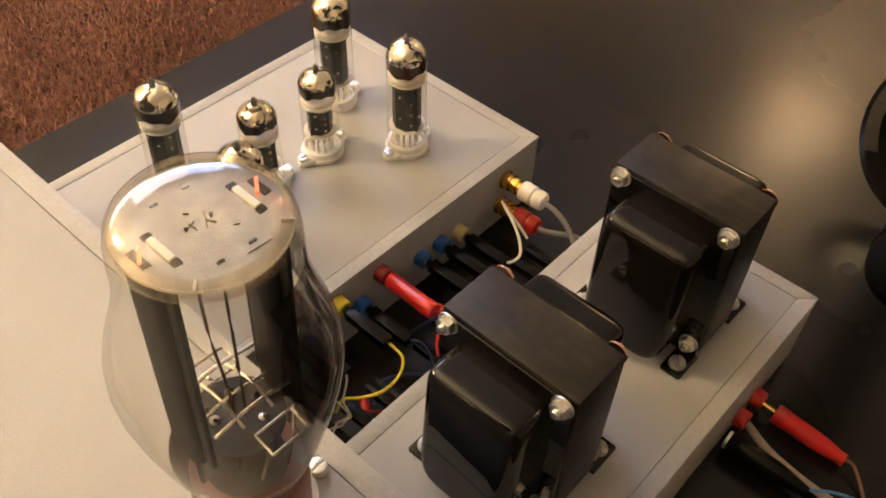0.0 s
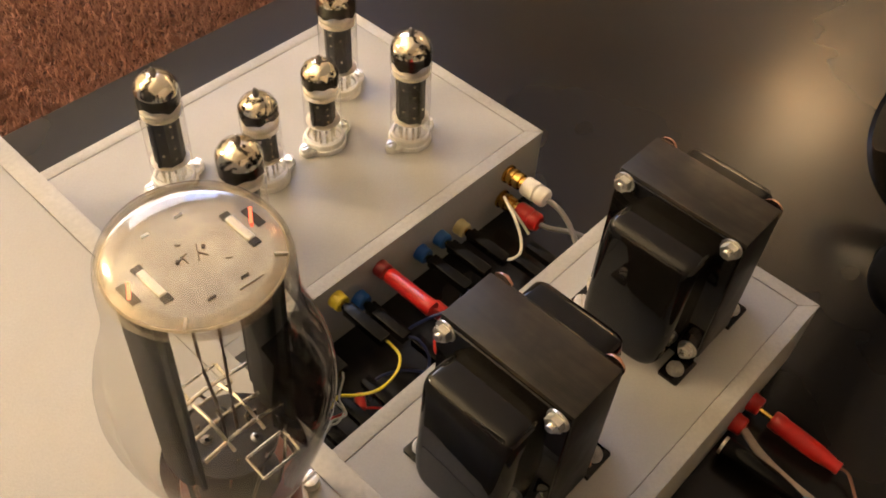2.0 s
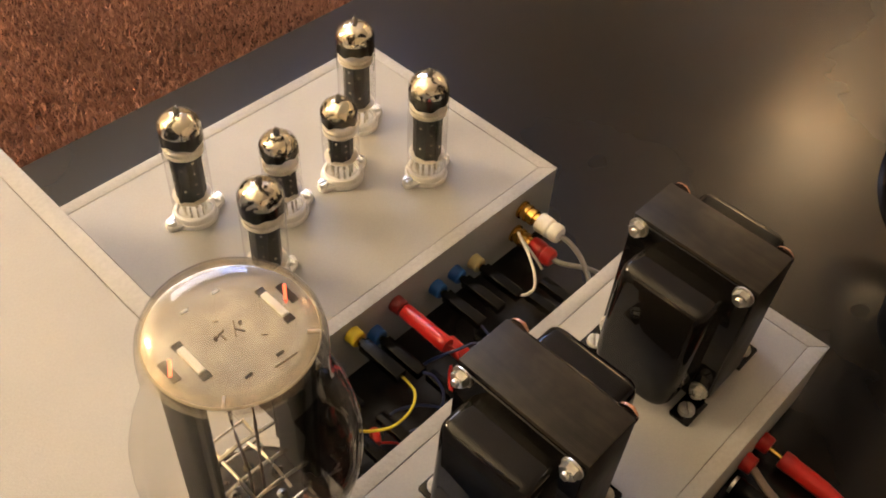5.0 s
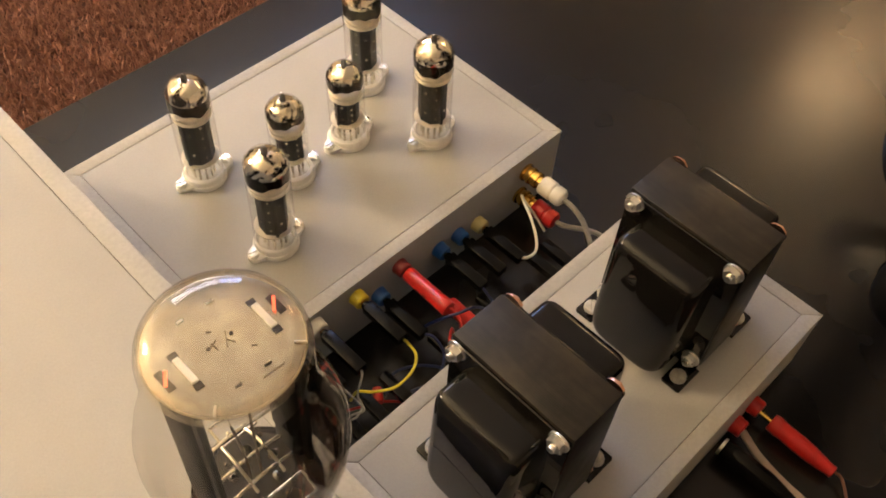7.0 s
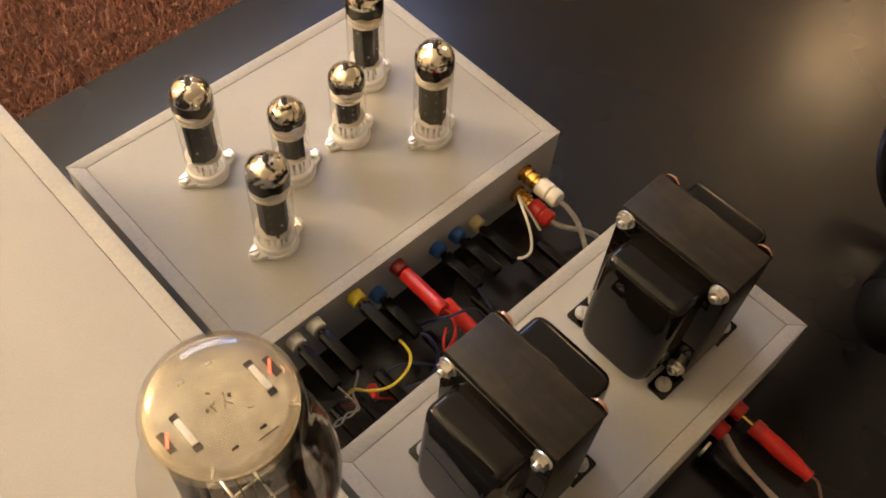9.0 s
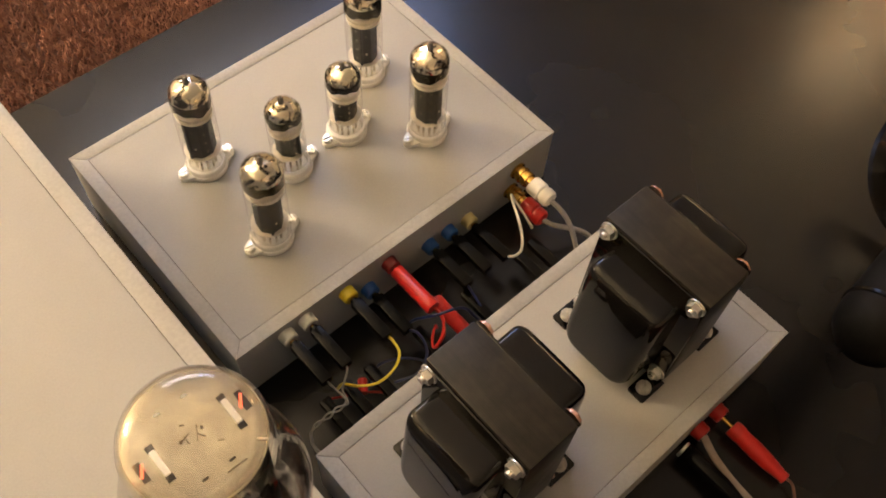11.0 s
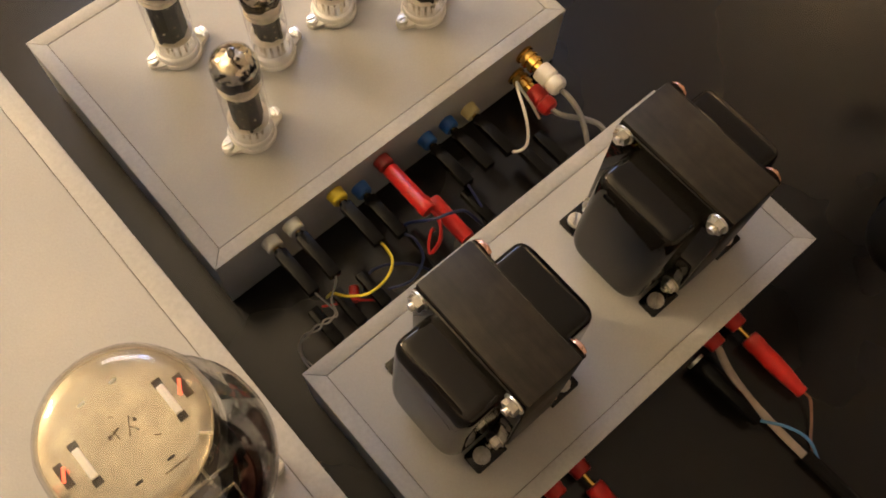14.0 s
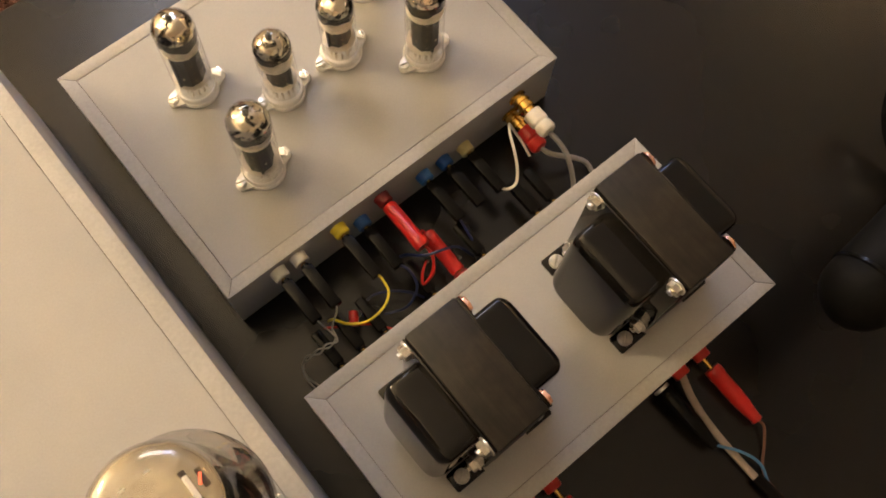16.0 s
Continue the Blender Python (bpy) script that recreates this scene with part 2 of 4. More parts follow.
M_FILM = film_material()
M_FILAMENT = glow_material("hot_filament", (1.0, 0.13, 0.055), 2.0)
M_SHADE = glow_material("lit_shade", (1.0, 0.78, 0.53), 66.0)
M_FAR_SHADE = glow_material("lit_far_shade", (1.0, 0.74, 0.44), 4.0)
# glow of the panel added to brighten the table's grey sheen
M_PALE_PANEL = glow_material("pale_panel", (0.82, 0.80, 0.88), 10.0)
M_DUSK_CLEAR = glow_material("clear_dusk_window", (0.42, 0.55, 1.0), 12.0)


def laminate_material():
    """Varnished laminations: fine lines along the stack."""
    m = material("laminated_core", (0.017, 0.014, 0.010), 0.42, 0.0, 0.35, 150, stains=0.5, stain_scale=45, spec=0.34)
    nt = m.node_tree
    b = nt.nodes["Principled BSDF"]
    co, w, bp = nt.nodes.new("ShaderNodeTexCoord"), nt.nodes.new("ShaderNodeTexWave"), nt.nodes.new("ShaderNodeBump")
    w.wave_type, w.bands_direction = "BANDS", "X"
    w.inputs["Scale"].default_value, w.inputs["Distortion"].default_value = 330, 2.5
    bp.inputs["Strength"].default_value, bp.inputs["Distance"].default_value = 0.10, 0.0004
    nt.links.new(co.outputs["Object"], w.inputs["Vector"])
    nt.links.new(w.outputs["Fac"], bp.inputs["Height"])
    nt.links.new(bp.outputs[0], b.inputs["Normal"])
    mp, n, mr, sc = (nt.nodes.new("ShaderNode" + k) for k in ("Mapping", "TexNoise", "MapRange", "VectorMath"))
    mp.inputs["Scale"].default_value = (420, 45, 60)
    n.inputs["Scale"].default_value, n.inputs["Detail"].default_value = 1.0, 5
    mr.inputs[1].default_value, mr.inputs[2].default_value, mr.inputs[3].default_value, mr.inputs[4].default_value = 0.3, 0.72, 0.7, 1.45
    sc.operation = "SCALE"
    src = b.inputs["Base Color"].links[0].from_socket
    nt.links.new(co.outputs["Object"], mp.inputs["Vector"])
    nt.links.new(mp.outputs[0], n.inputs["Vector"])
    nt.links.new(n.outputs["Fac"], mr.inputs[0])
    nt.links.new(mr.outputs[0], sc.inputs["Scale"])
    nt.links.new(src, sc.inputs[0])
    nt.links.new(sc.outputs[0], b.inputs["Base Color"])
    return m


M_CORE = laminate_material()


# ---- building helpers ----
def part(name, bm, mat, parent=None, label="", smooth=True):
    me = bpy.data.meshes.new(name)
    bmesh.ops.recalc_face_normals(bm, faces=bm.faces[:])
    bm.to_mesh(me)
    bm.free()
    me.materials.append(mat)
    if smooth:
        me.polygons.foreach_set("use_smooth", [True] * len(me.polygons))
        me.set_sharp_from_angle(angle=radians(35))
    ob = new(name, me)
    if parent:
        ob.parent = parent
    return tagged(ob, label) if label else ob


def thing(name, m, label, category, group="", kind=""):
    ob = new(name)
    ob.empty_display_size = 0.01
    ob.matrix_world = m
    return tagged(ob, label, category, group, kind)


def box(x0, x1, y0, y1, z0, z1, bevel=0.0, seg=2, bm=None):
    b = bmesh.new()
    bmesh.ops.create_cube(b, size=1.0)
    for v in b.verts:
        v.co = Vector(((x0 + x1) / 2 + v.co.x * (x1 - x0), (y0 + y1) / 2 + v.co.y * (y1 - y0), (z0 + z1) / 2 + v.co.z * (z1 - z0)))
    if bevel:
        bmesh.ops.bevel(b, geom=b.edges[:], offset=bevel, segments=seg, profile=0.5, affect="EDGES")
    return joined(bm, b) if bm else b


def joined(bm, other):
    me = bpy.data.meshes.new("tmp")
    other.to_mesh(me)
    other.free()
    bm.from_mesh(me)
    bpy.data.meshes.remove(me)
    return bm


def turned(bm, m):
    bmesh.ops.transform(bm, matrix=m, verts=bm.verts[:])
    return bm


def lathe(profile, seg=40):
    """A turned solid round z from (radius, z) pairs; a radius of 0 closes it."""
    bm = bmesh.new()
    rings = []
    for r, z in profile:
        if r < 1e-6:
            rings.append([bm.verts.new((0, 0, z))])
        else:
            rings.append([bm.verts.new((r * math.cos(2 * math.pi * i / seg), r * math.sin(2 * math.pi * i / seg), z)) for i in range(seg)])
    for a, b in zip(rings, rings[1:]):
        for i in range(seg):
            j = (i + 1) % seg
            if len(a) == 1 and len(b) == 1:
                continue
            if len(a) == 1:
                bm.faces.new((a[0], b[i], b[j]))
            elif len(b) == 1:
                bm.faces.new((a[i], a[j], b[0]))
            else:
                bm.faces.new((a[i], a[j], b[j], b[i]))
    return bm


def smooth_path(points, steps=8):
    p = [Vector(q) for q in points]
    p = [2 * p[0] - p[1]] + p + [2 * p[-1] - p[-2]]
    out = []
    for a, b, c, d in zip(p, p[1:], p[2:], p[3:]):
        for k in range(steps):
            t = k / steps
            out.append(0.5 * (2 * b + (c - a) * t + (2 * a - 5 * b + 4 * c - d) * t * t + (3 * b - a - 3 * c + d) * t ** 3))
    return out + [p[-2]]


def cord(points, r, sides=10, steps=8, flat=1.0):
    """A round (or flattened) cord swept along a smooth path."""
    pts = smooth_path(points, steps) if steps > 1 else [Vector(q) for q in points]
    bm, rings, up = bmesh.new(), [], Vector((0, 0, 1))
    for i, p in enumerate(pts):
        d = (pts[min(i + 1, len(pts) - 1)] - pts[max(i - 1, 0)]).normalized()
        side = d.cross(up)
        if side.length < 0.05:
            side = d.cross(Vector((0, 1, 0)))
        side.normalize()
        top = side.cross(d).normalized()
        rings.append([bm.verts.new(p + side * (r * math.cos(2 * math.pi * k / sides)) + top * (r * flat * math.sin(2 * math.pi * k / sides))) for k in range(sides)])
    for a, b in zip(rings, rings[1:]):
        for k in range(sides):
            bm.faces.new((a[k], a[(k + 1) % sides], b[(k + 1) % sides], b[k]))
    bm.faces.new(rings[0][::-1])
    bm.faces.new(rings[-1])
    return bm


def prism(outline, z0, z1, bevel=0.0):
    """An upright prism over a flat outline."""
    bm = bmesh.new()
    lo = [bm.verts.new((x, y, z0)) for x, y in outline]
    hi = [bm.verts.new((x, y, z1)) for x, y in outline]
    n = len(outline)
    bm.faces.new(lo[::-1])
    top = bm.faces.new(hi)
    for i in range(n):
        bm.faces.new((lo[i], lo[(i + 1) % n], hi[(i + 1) % n], hi[i]))
    if bevel:
        bmesh.ops.bevel(bm, geom=list(top.edges), offset=bevel, segments=2, profile=0.5, affect="EDGES")
    return bm


# ---- the room ----
FLOOR = -0.45
def slab(name, dims, mat, label, category):
    return tagged(part(name, box(*dims), mat, None, label, smooth=False), "", category, kind="structure")


def carpet():
    """Pile carpet: a sheet of short tufts where it shows, beyond it flat with the pile's shade in its colour."""
    ob = slab("floor", (-2.2, 3.4, -2.4, 2.1, FLOOR - 0.05, FLOOR), M_CARPET_SHADED, "reddish brown pile carpet on the floor", "floor")
    rng = np.random.default_rng(4)
    n = 95000
    x, y = rng.uniform(-0.25, 0.95, n), rng.uniform(0.33, 1.45, n)
    a, h = rng.uniform(0, 2 * math.pi, n), rng.uniform(0.006, 0.013, n)
    w = rng.uniform(0.0016, 0.0034, n)
    lean = rng.uniform(-0.006, 0.006, (n, 2))
    v = np.zeros((n, 4, 3))
    for k in range(3):
        v[:, k, 0] = x + w * np.cos(a + k * 2.094)
        v[:, k, 1] = y + w * np.sin(a + k * 2.094)
        v[:, k, 2] = FLOOR - 0.001
    v[:, 3, 0], v[:, 3, 1], v[:, 3, 2] = x + lean[:, 0], y + lean[:, 1], FLOOR + h
    f = (np.arange(n)[:, None, None] * 4 + np.array([[0, 1, 3], [1, 2, 3], [2, 0, 3]])).reshape(-1, 3)
    me = bpy.data.meshes.new("carpet_pile")
    me.from_pydata(v.reshape(-1, 3).tolist(), [], f.tolist())
    mt = M_CARPET.copy()
    mt.name = "carpet_tufts"
    nt = mt.node_tree
    geo, hsv = nt.nodes.new("ShaderNodeNewGeometry"), nt.nodes.new("ShaderNodeHueSaturation")
    mr = nt.nodes.new("ShaderNodeMapRange")
    mr.inputs[3].default_value, mr.inputs[4].default_value = 0.88, 1.14
    b = nt.nodes["Principled BSDF"]
    src = b.inputs["Base Color"].links[0].from_socket
    nt.links.new(geo.outputs["Random Per Island"], mr.inputs[0])
    nt.links.new(mr.outputs[0], hsv.inputs["Value"])
    nt.links.new(src, hsv.inputs["Color"])
    nt.links.new(hsv.outputs[0], b.inputs["Base Color"])
    me.materials.append(mt)
    pile = new("carpet_pile", me)
    pile.parent = ob
    tagged(pile, "reddish brown carpet tufts", kind="stuff")


carpet()
slab("ceiling", (-2.2, 3.4, -2.4, 2.1, 2.0, 2.06), M_CEIL, "pale painted ceiling of the room", "ceiling")
slab("wall_north", (-2.2, 3.4, 2.1, 2.2, FLOOR, 2.06), M_WALL, "cream painted room wall", "wall")
slab("wall_south", (-2.2, 3.4, -2.5, -2.4, FLOOR, 2.06), M_WALL, "cream painted room wall", "wall")
slab("wall_west", (-2.3, -2.2, -2.5, 2.2, FLOOR, 2.06), M_WALL, "cream painted room wall", "wall")
slab("wall_east", (3.4, 3.5, -2.5, 2.2, FLOOR, 2.06), M_WALL, "cream painted room wall", "wall")
# unseen panel added so the table mirrors something pale on this wall
slab("reflection_panel", (0.25, 1.18, 2.085, 2.097, 1.32, 1.80), M_PALE_PANEL, "pale glowing panel added for the grey sheen on the table", "window")
slab("window_2", (1.22, 1.78, 2.085, 2.097, 1.32, 1.80), M_DUSK_CLEAR, "bluish dusk window in the wall", "window")


def shade_lamp(at, r, h, mat, label):
    """A lampshade of cloth on a thin stand."""
    x, y, z = at
    t = thing("floor_lamp", pose(x, y, FLOOR), label, "lamp")
    b = z - FLOOR
    part("shade", lathe([(r, b - h / 2), (r * 0.8, b + h / 2), (r * 0.79, b + h / 2), (r * 0.99, b - h / 2)], 32), mat, t)
    part("pole", lathe([(0.012, 0.0), (0.012, b + h / 2 - 0.02)], 12), M_DARKWIRE, t)
    part("foot", lathe([(0, 0), (0.13, 0), (0.13, 0.015), (0.02, 0.03), (0, 0.03)], 32), M_DARKWIRE, t)


shade_lamp(LAMP, 0.14, 0.20, M_SHADE, "lit floor lamp with a warm cloth shade")
shade_lamp(FAR_LAMP, 0.20, 0.26, M_FAR_SHADE, "lit far floor lamp with a warm shade")


def table():
    t = thing("table", pose(0, 0, 0), "satin black wooden table under the amplifiers", "table")
    part("tabletop", box(-1.1, 1.25, -0.62, 0.285, -0.032, 0.0, 0.002), M_TABLE, t)
    for x in (-1.05, 1.2):
        for y in (-0.57, 0.244):
            part("leg", box(x - 0.03, x + 0.03, y - 0.03, y + 0.03, FLOOR, -0.032, 0.002), M_TABLE, t)


table()


# ---- chassis boxes ----
def chassis(label, x0, x1, y0, y1, top, rim):
    """A sheet metal box: walls, four mitred rim strips and an inset top panel with a hairline gap."""
    t = thing("chassis", pose(x0, y0, 0), label, "chassis", "amplifier boxes")
    w, d, g, k = x1 - x0, y1 - y0, 0.0003, 0.0012
    part("wall", box(0.0002, w - 0.0002, 0.0002, d - 0.0002, 0.0, top - k - 0.0004, 0.0006), M_PAINT_SIDE, t)
    part("seam", box(rim - 0.004, w - rim + 0.004, rim - 0.004, d - rim + 0.004, top - k - 0.0006, top - k + 0.0002), M_GROOVE, t)
    part("top_panel", box(rim + g, w - rim - g, rim + g, d - rim - g, top - k - 0.0002, top - 0.00015, 0.0002, 1), M_PAINT, t)
    m = 0.00012
    for o in ([(m, 0), (w - m, 0), (w - rim - m, rim), (rim + m, rim)], [(w, m), (w, d - m), (w - rim, d - rim - m), (w - rim, rim + m)],
              [(w - m, d), (m, d), (rim + m, d - rim), (w - rim - m, d - rim)], [(0, d - m), (0, m), (rim, rim + m), (rim, d - rim - m)]):
        part("rim_strip", prism(o, top - k - 0.0003, top, 0.00025), M_RIM, t)
    return t


H = 0.051
CT = 0.1545
A = chassis("grey painted metal preamplifier box with six small tubes", 0.0, 0.252, 0.0, 0.180, H, 0.0085)
B = chassis("grey painted metal box carrying two black transformers", 0.0, 0.2525, -0.192, -0.0715, H, 0.0085)
C = chassis("taller grey painted metal box with a large glass tube", -0.34, -0.0230, -0.32, 0.200, CT, 0.0090)


# ---- small tubes and their sockets ----
def slotted_screw(r, h):
    """A round head in two halves, with the slot between them."""
    bm = lathe([(0, 0), (r, 0), (r, h * 0.5), (0, h * 0.5)], 16)
    for s in (-1, 1):
        o = [(0.92 * r * math.cos(a), s * (0.00042 + (0.92 * r - 0.00042) * math.sin(a))) for a in [math.pi * k / 8 for k in range(9)]]
        joined(bm, prism(o, h * 0.45, h * 1.1, 0.0002))
    return bm


def socket_at(parent, x, y, z, r=0.0134, ear=0.0158, turn=0.0):
    m = pose(x, y, z, 0, 0, turn)
    bm = lathe([(0, 0.0), (r, 0.0), (r, 0.0020), (r * 0.97, 0.0026), (r * 0.92, 0.0027), (r * 0.91, 0.0052), (r * 0.88, 0.0060), (r * 0.80, 0.0062),
                (r * 0.74, 0.0058), (r * 0.72, 0.0036), (0, 0.0036)], 40)
    for s in (-1, 1):
        o = []
        for k in range(9):
            a = -math.pi / 2 + math.pi * k / 8
            o.append((s * (ear + 0.0036 * math.cos(a)), 0.0040 * math.sin(a)))
        o += [(s * (ear - 0.007), 0.0075), (s * (ear - 0.007), -0.0075)]
        joined(bm, prism(o, 0.0, 0.0030, 0.0006))
    sock = part("socket", turned(bm, m), M_CERAMIC, parent, "glazed white ceramic tube socket")
    for s in (-1, 1):
        part("screw", turned(slotted_screw(0.0032, 0.0022), m @ pose(s * ear, 0, 0.0030, 0, 0, 35 + 50 * s)), M_ZINC, sock)
    return sock


def small_tube(x, y, z, tall, label, lean=(0, 0), turn=0.0):
    """A nine-pin glass tube: bulb, silvered dome, mica plates, anode, rods and pins."""
    t = thing("vacuum_tube", pose(x, y, z, lean[0], lean[1], 0) @ pose(0, 0, 0, 0, 0, turn), label, "vacuum tube", "small tubes")
    h = tall
    high = h > 0.07
    r = 0.0120 if high else 0.0112
    glass = [(0.0, 0.0072), (r * 0.8, 0.0072), (r, 0.0092)] + [(r, 0.0092 + (h - 0.0092 - 0.0105) * k / 4) for k in range(1, 5)]
    dome = [(r * math.cos(a), h - 0.0105 + 0.0100 * math.sin(a)) for a in [math.pi / 2 * k / 18 for k in range(1, 18)]]
    tip = [(0.0018, h - 0.0003), (0.0016, h + 0.0022), (0.0009, h + 0.0036), (0, h + 0.0040)]
    g = part("glass", lathe(glass + dome + tip, 40), M_GLASS, t, "clear glass bulb with a sealed tip")
    g.visible_shadow = False
    q = 0.0004
    low = h - (0.0140 if high else 0.0112)
    tipbm = lathe([(0.0019, h - 0.0010), (0.0016, h + 0.0014), (0.0012, h + 0.0024), (0.0006, h + 0.0033), (0, h + 0.0035)], 16)
    part("tip", tipbm, M_TIP, t, "greyish sealed glass tip")
    mir = [(r - q, low), (r - q, h - 0.0105)] + [(max(0.0, (a_ - q)), b_ - q) for a_, b_ in dome] + [(0.0015, h - 0.0008), (0, h - 0.0008)]
    wave = lambda v, k: 0.0011 * math.sin(3 * math.atan2(v.y, v.x) + k) + 0.0006 * math.sin(8 * math.atan2(v.y, v.x) + 2 * k)
    mbm = lathe(mir, 64)
    for v in mbm.verts:
        if abs(v.co.z - low) < 1e-6:
            v.co.z += wave(v.co, x * 90 + y * 70)
        u = v.co * 330 + Vector((x * 900, y * 700, 0))
        v.co += Vector((v.co.x, v.co.y, max(0.0, v.co.z - h + 0.0105))).normalized() * (0.00046 * noise.noise(u) - 0.00024)
    part("getter_mirror", mbm, M_GETTER, t, "silvered dome of the bulb")
    skirt = 0.0045 if high else 0.0028
    fade = [(r - q * 1.15, low + 0.0025), (r - q * 1.1, low - skirt * 0.5), (r - q * 1.1, low - skirt)]
    fbm = lathe(fade, 64)
    for v in fbm.verts:
        if abs(v.co.z - low + skirt) < 1e-6:
            v.co.z += wave(v.co, x * 50 + 1.0)
    part("getter_edge", fbm, M_MIRROR_EDGE, t)
    top = low - skirt - (0.0080 if high else 0.0095)
    foot = 0.0185
    part("spacer", lathe([(r - 0.0018, top + 0.0022), (r - 0.0010, top + 0.0028), (r - 0.0010, top + 0.0046), (r - 0.0022, top + 0.0054)], 32), M_MICA, t, "pale spacer under the silvering")
    for zz in (top, foot - 0.0008):
        part("mica", lathe([(0, zz), (r - 0.0009, zz), (r - 0.0009, zz + 0.0005), (0, zz + 0.0005)], 24), M_MICA, t)
    an = 0.0094 if high else 0.0080
    bm = lathe([(an, foot), (an, top - 0.0008), (an - 0.0006, top - 0.0008), (an - 0.0006, foot)], 8)
    turned(bm, Matrix.Diagonal((1, 0.88, 1, 1)))
    for s in (-1, 1):
        box(s * an - 0.0012, s * an + 0.0012, -0.0008, 0.0008, foot, top - 0.0008, 0.0002, 1, bm)
    anode = part("anode", bm, M_ANODE, t, "dark grey metal anode with punched holes")
    holes = bmesh.new()
    for k in range(8):
        a = math.pi / 4 * (k + 0.5)
        for zz in (0.14, 0.38, 0.62, 0.86) if k % 2 else (0.26, 0.74):
            c = Vector((an * 0.93 * math.cos(a), an * 0.93 * 0.88 * math.sin(a), foot + (top - foot) * zz))
            b = lathe([(0, 0), (0.0008, 0), (0.0008, 0.0005), (0, 0.0005)], 8)
            joined(holes, turned(b, Matrix.Translation(c) @ Vector((c.x, c.y, 0)).to_track_quat("Z", "Y").to_matrix().to_4x4()))
    part("rivet", holes, M_WIRE, anode)
    for k in range(9):
        a = 2 * math.pi * (k + 0.5) / 10
        px, py = 0.0062 * math.cos(a), 0.0062 * math.sin(a)
        part("pin", cord([(px, py, 0.0036), (px, py, 0.0110), (px * 0.85, py * 0.85, 0.0145), (px * 0.95, py * 0.95, foot)], 0.00075, 6, 3), M_WIRE, t)
    return t


TALL, SHORT = 0.0780, 0.0617
# place, height and slight lean of each tube
TUBES = [(0.0630, 0.1213, TALL, (0.8, 1.0)), (0.0628, 0.0522, TALL, (1.8, 0.5)), (0.1030, 0.0865, SHORT, (-1.2, 0.2)),
         (0.1475, 0.0872, SHORT, (0.6, -0.8)), (0.1872, 0.0536, TALL, (0.0, -0.6)), (0.1880, 0.1175, TALL, (-0.5, 0.0))]
for i, (x, y, h, lean) in enumerate(TUBES):
    socket_at(A, x, y, H, turn=(-2, 1, 0, 2, 0, -1)[i])
    small_tube(x, y, H, h, "tall clear glass power tube with silvered top" if h == TALL else "short clear glass tube with silvered top", lean, turn=(20, 65, 110, 10, 80, 40)[i])


# ---- the large rectifier tube ----
def ring_loop(points, r):
    bm = bmesh.new()
    for a, b in zip(points, points[1:] + points[:1]):
        joined(bm, cord([a, b], r, 8, 1))
    return bm


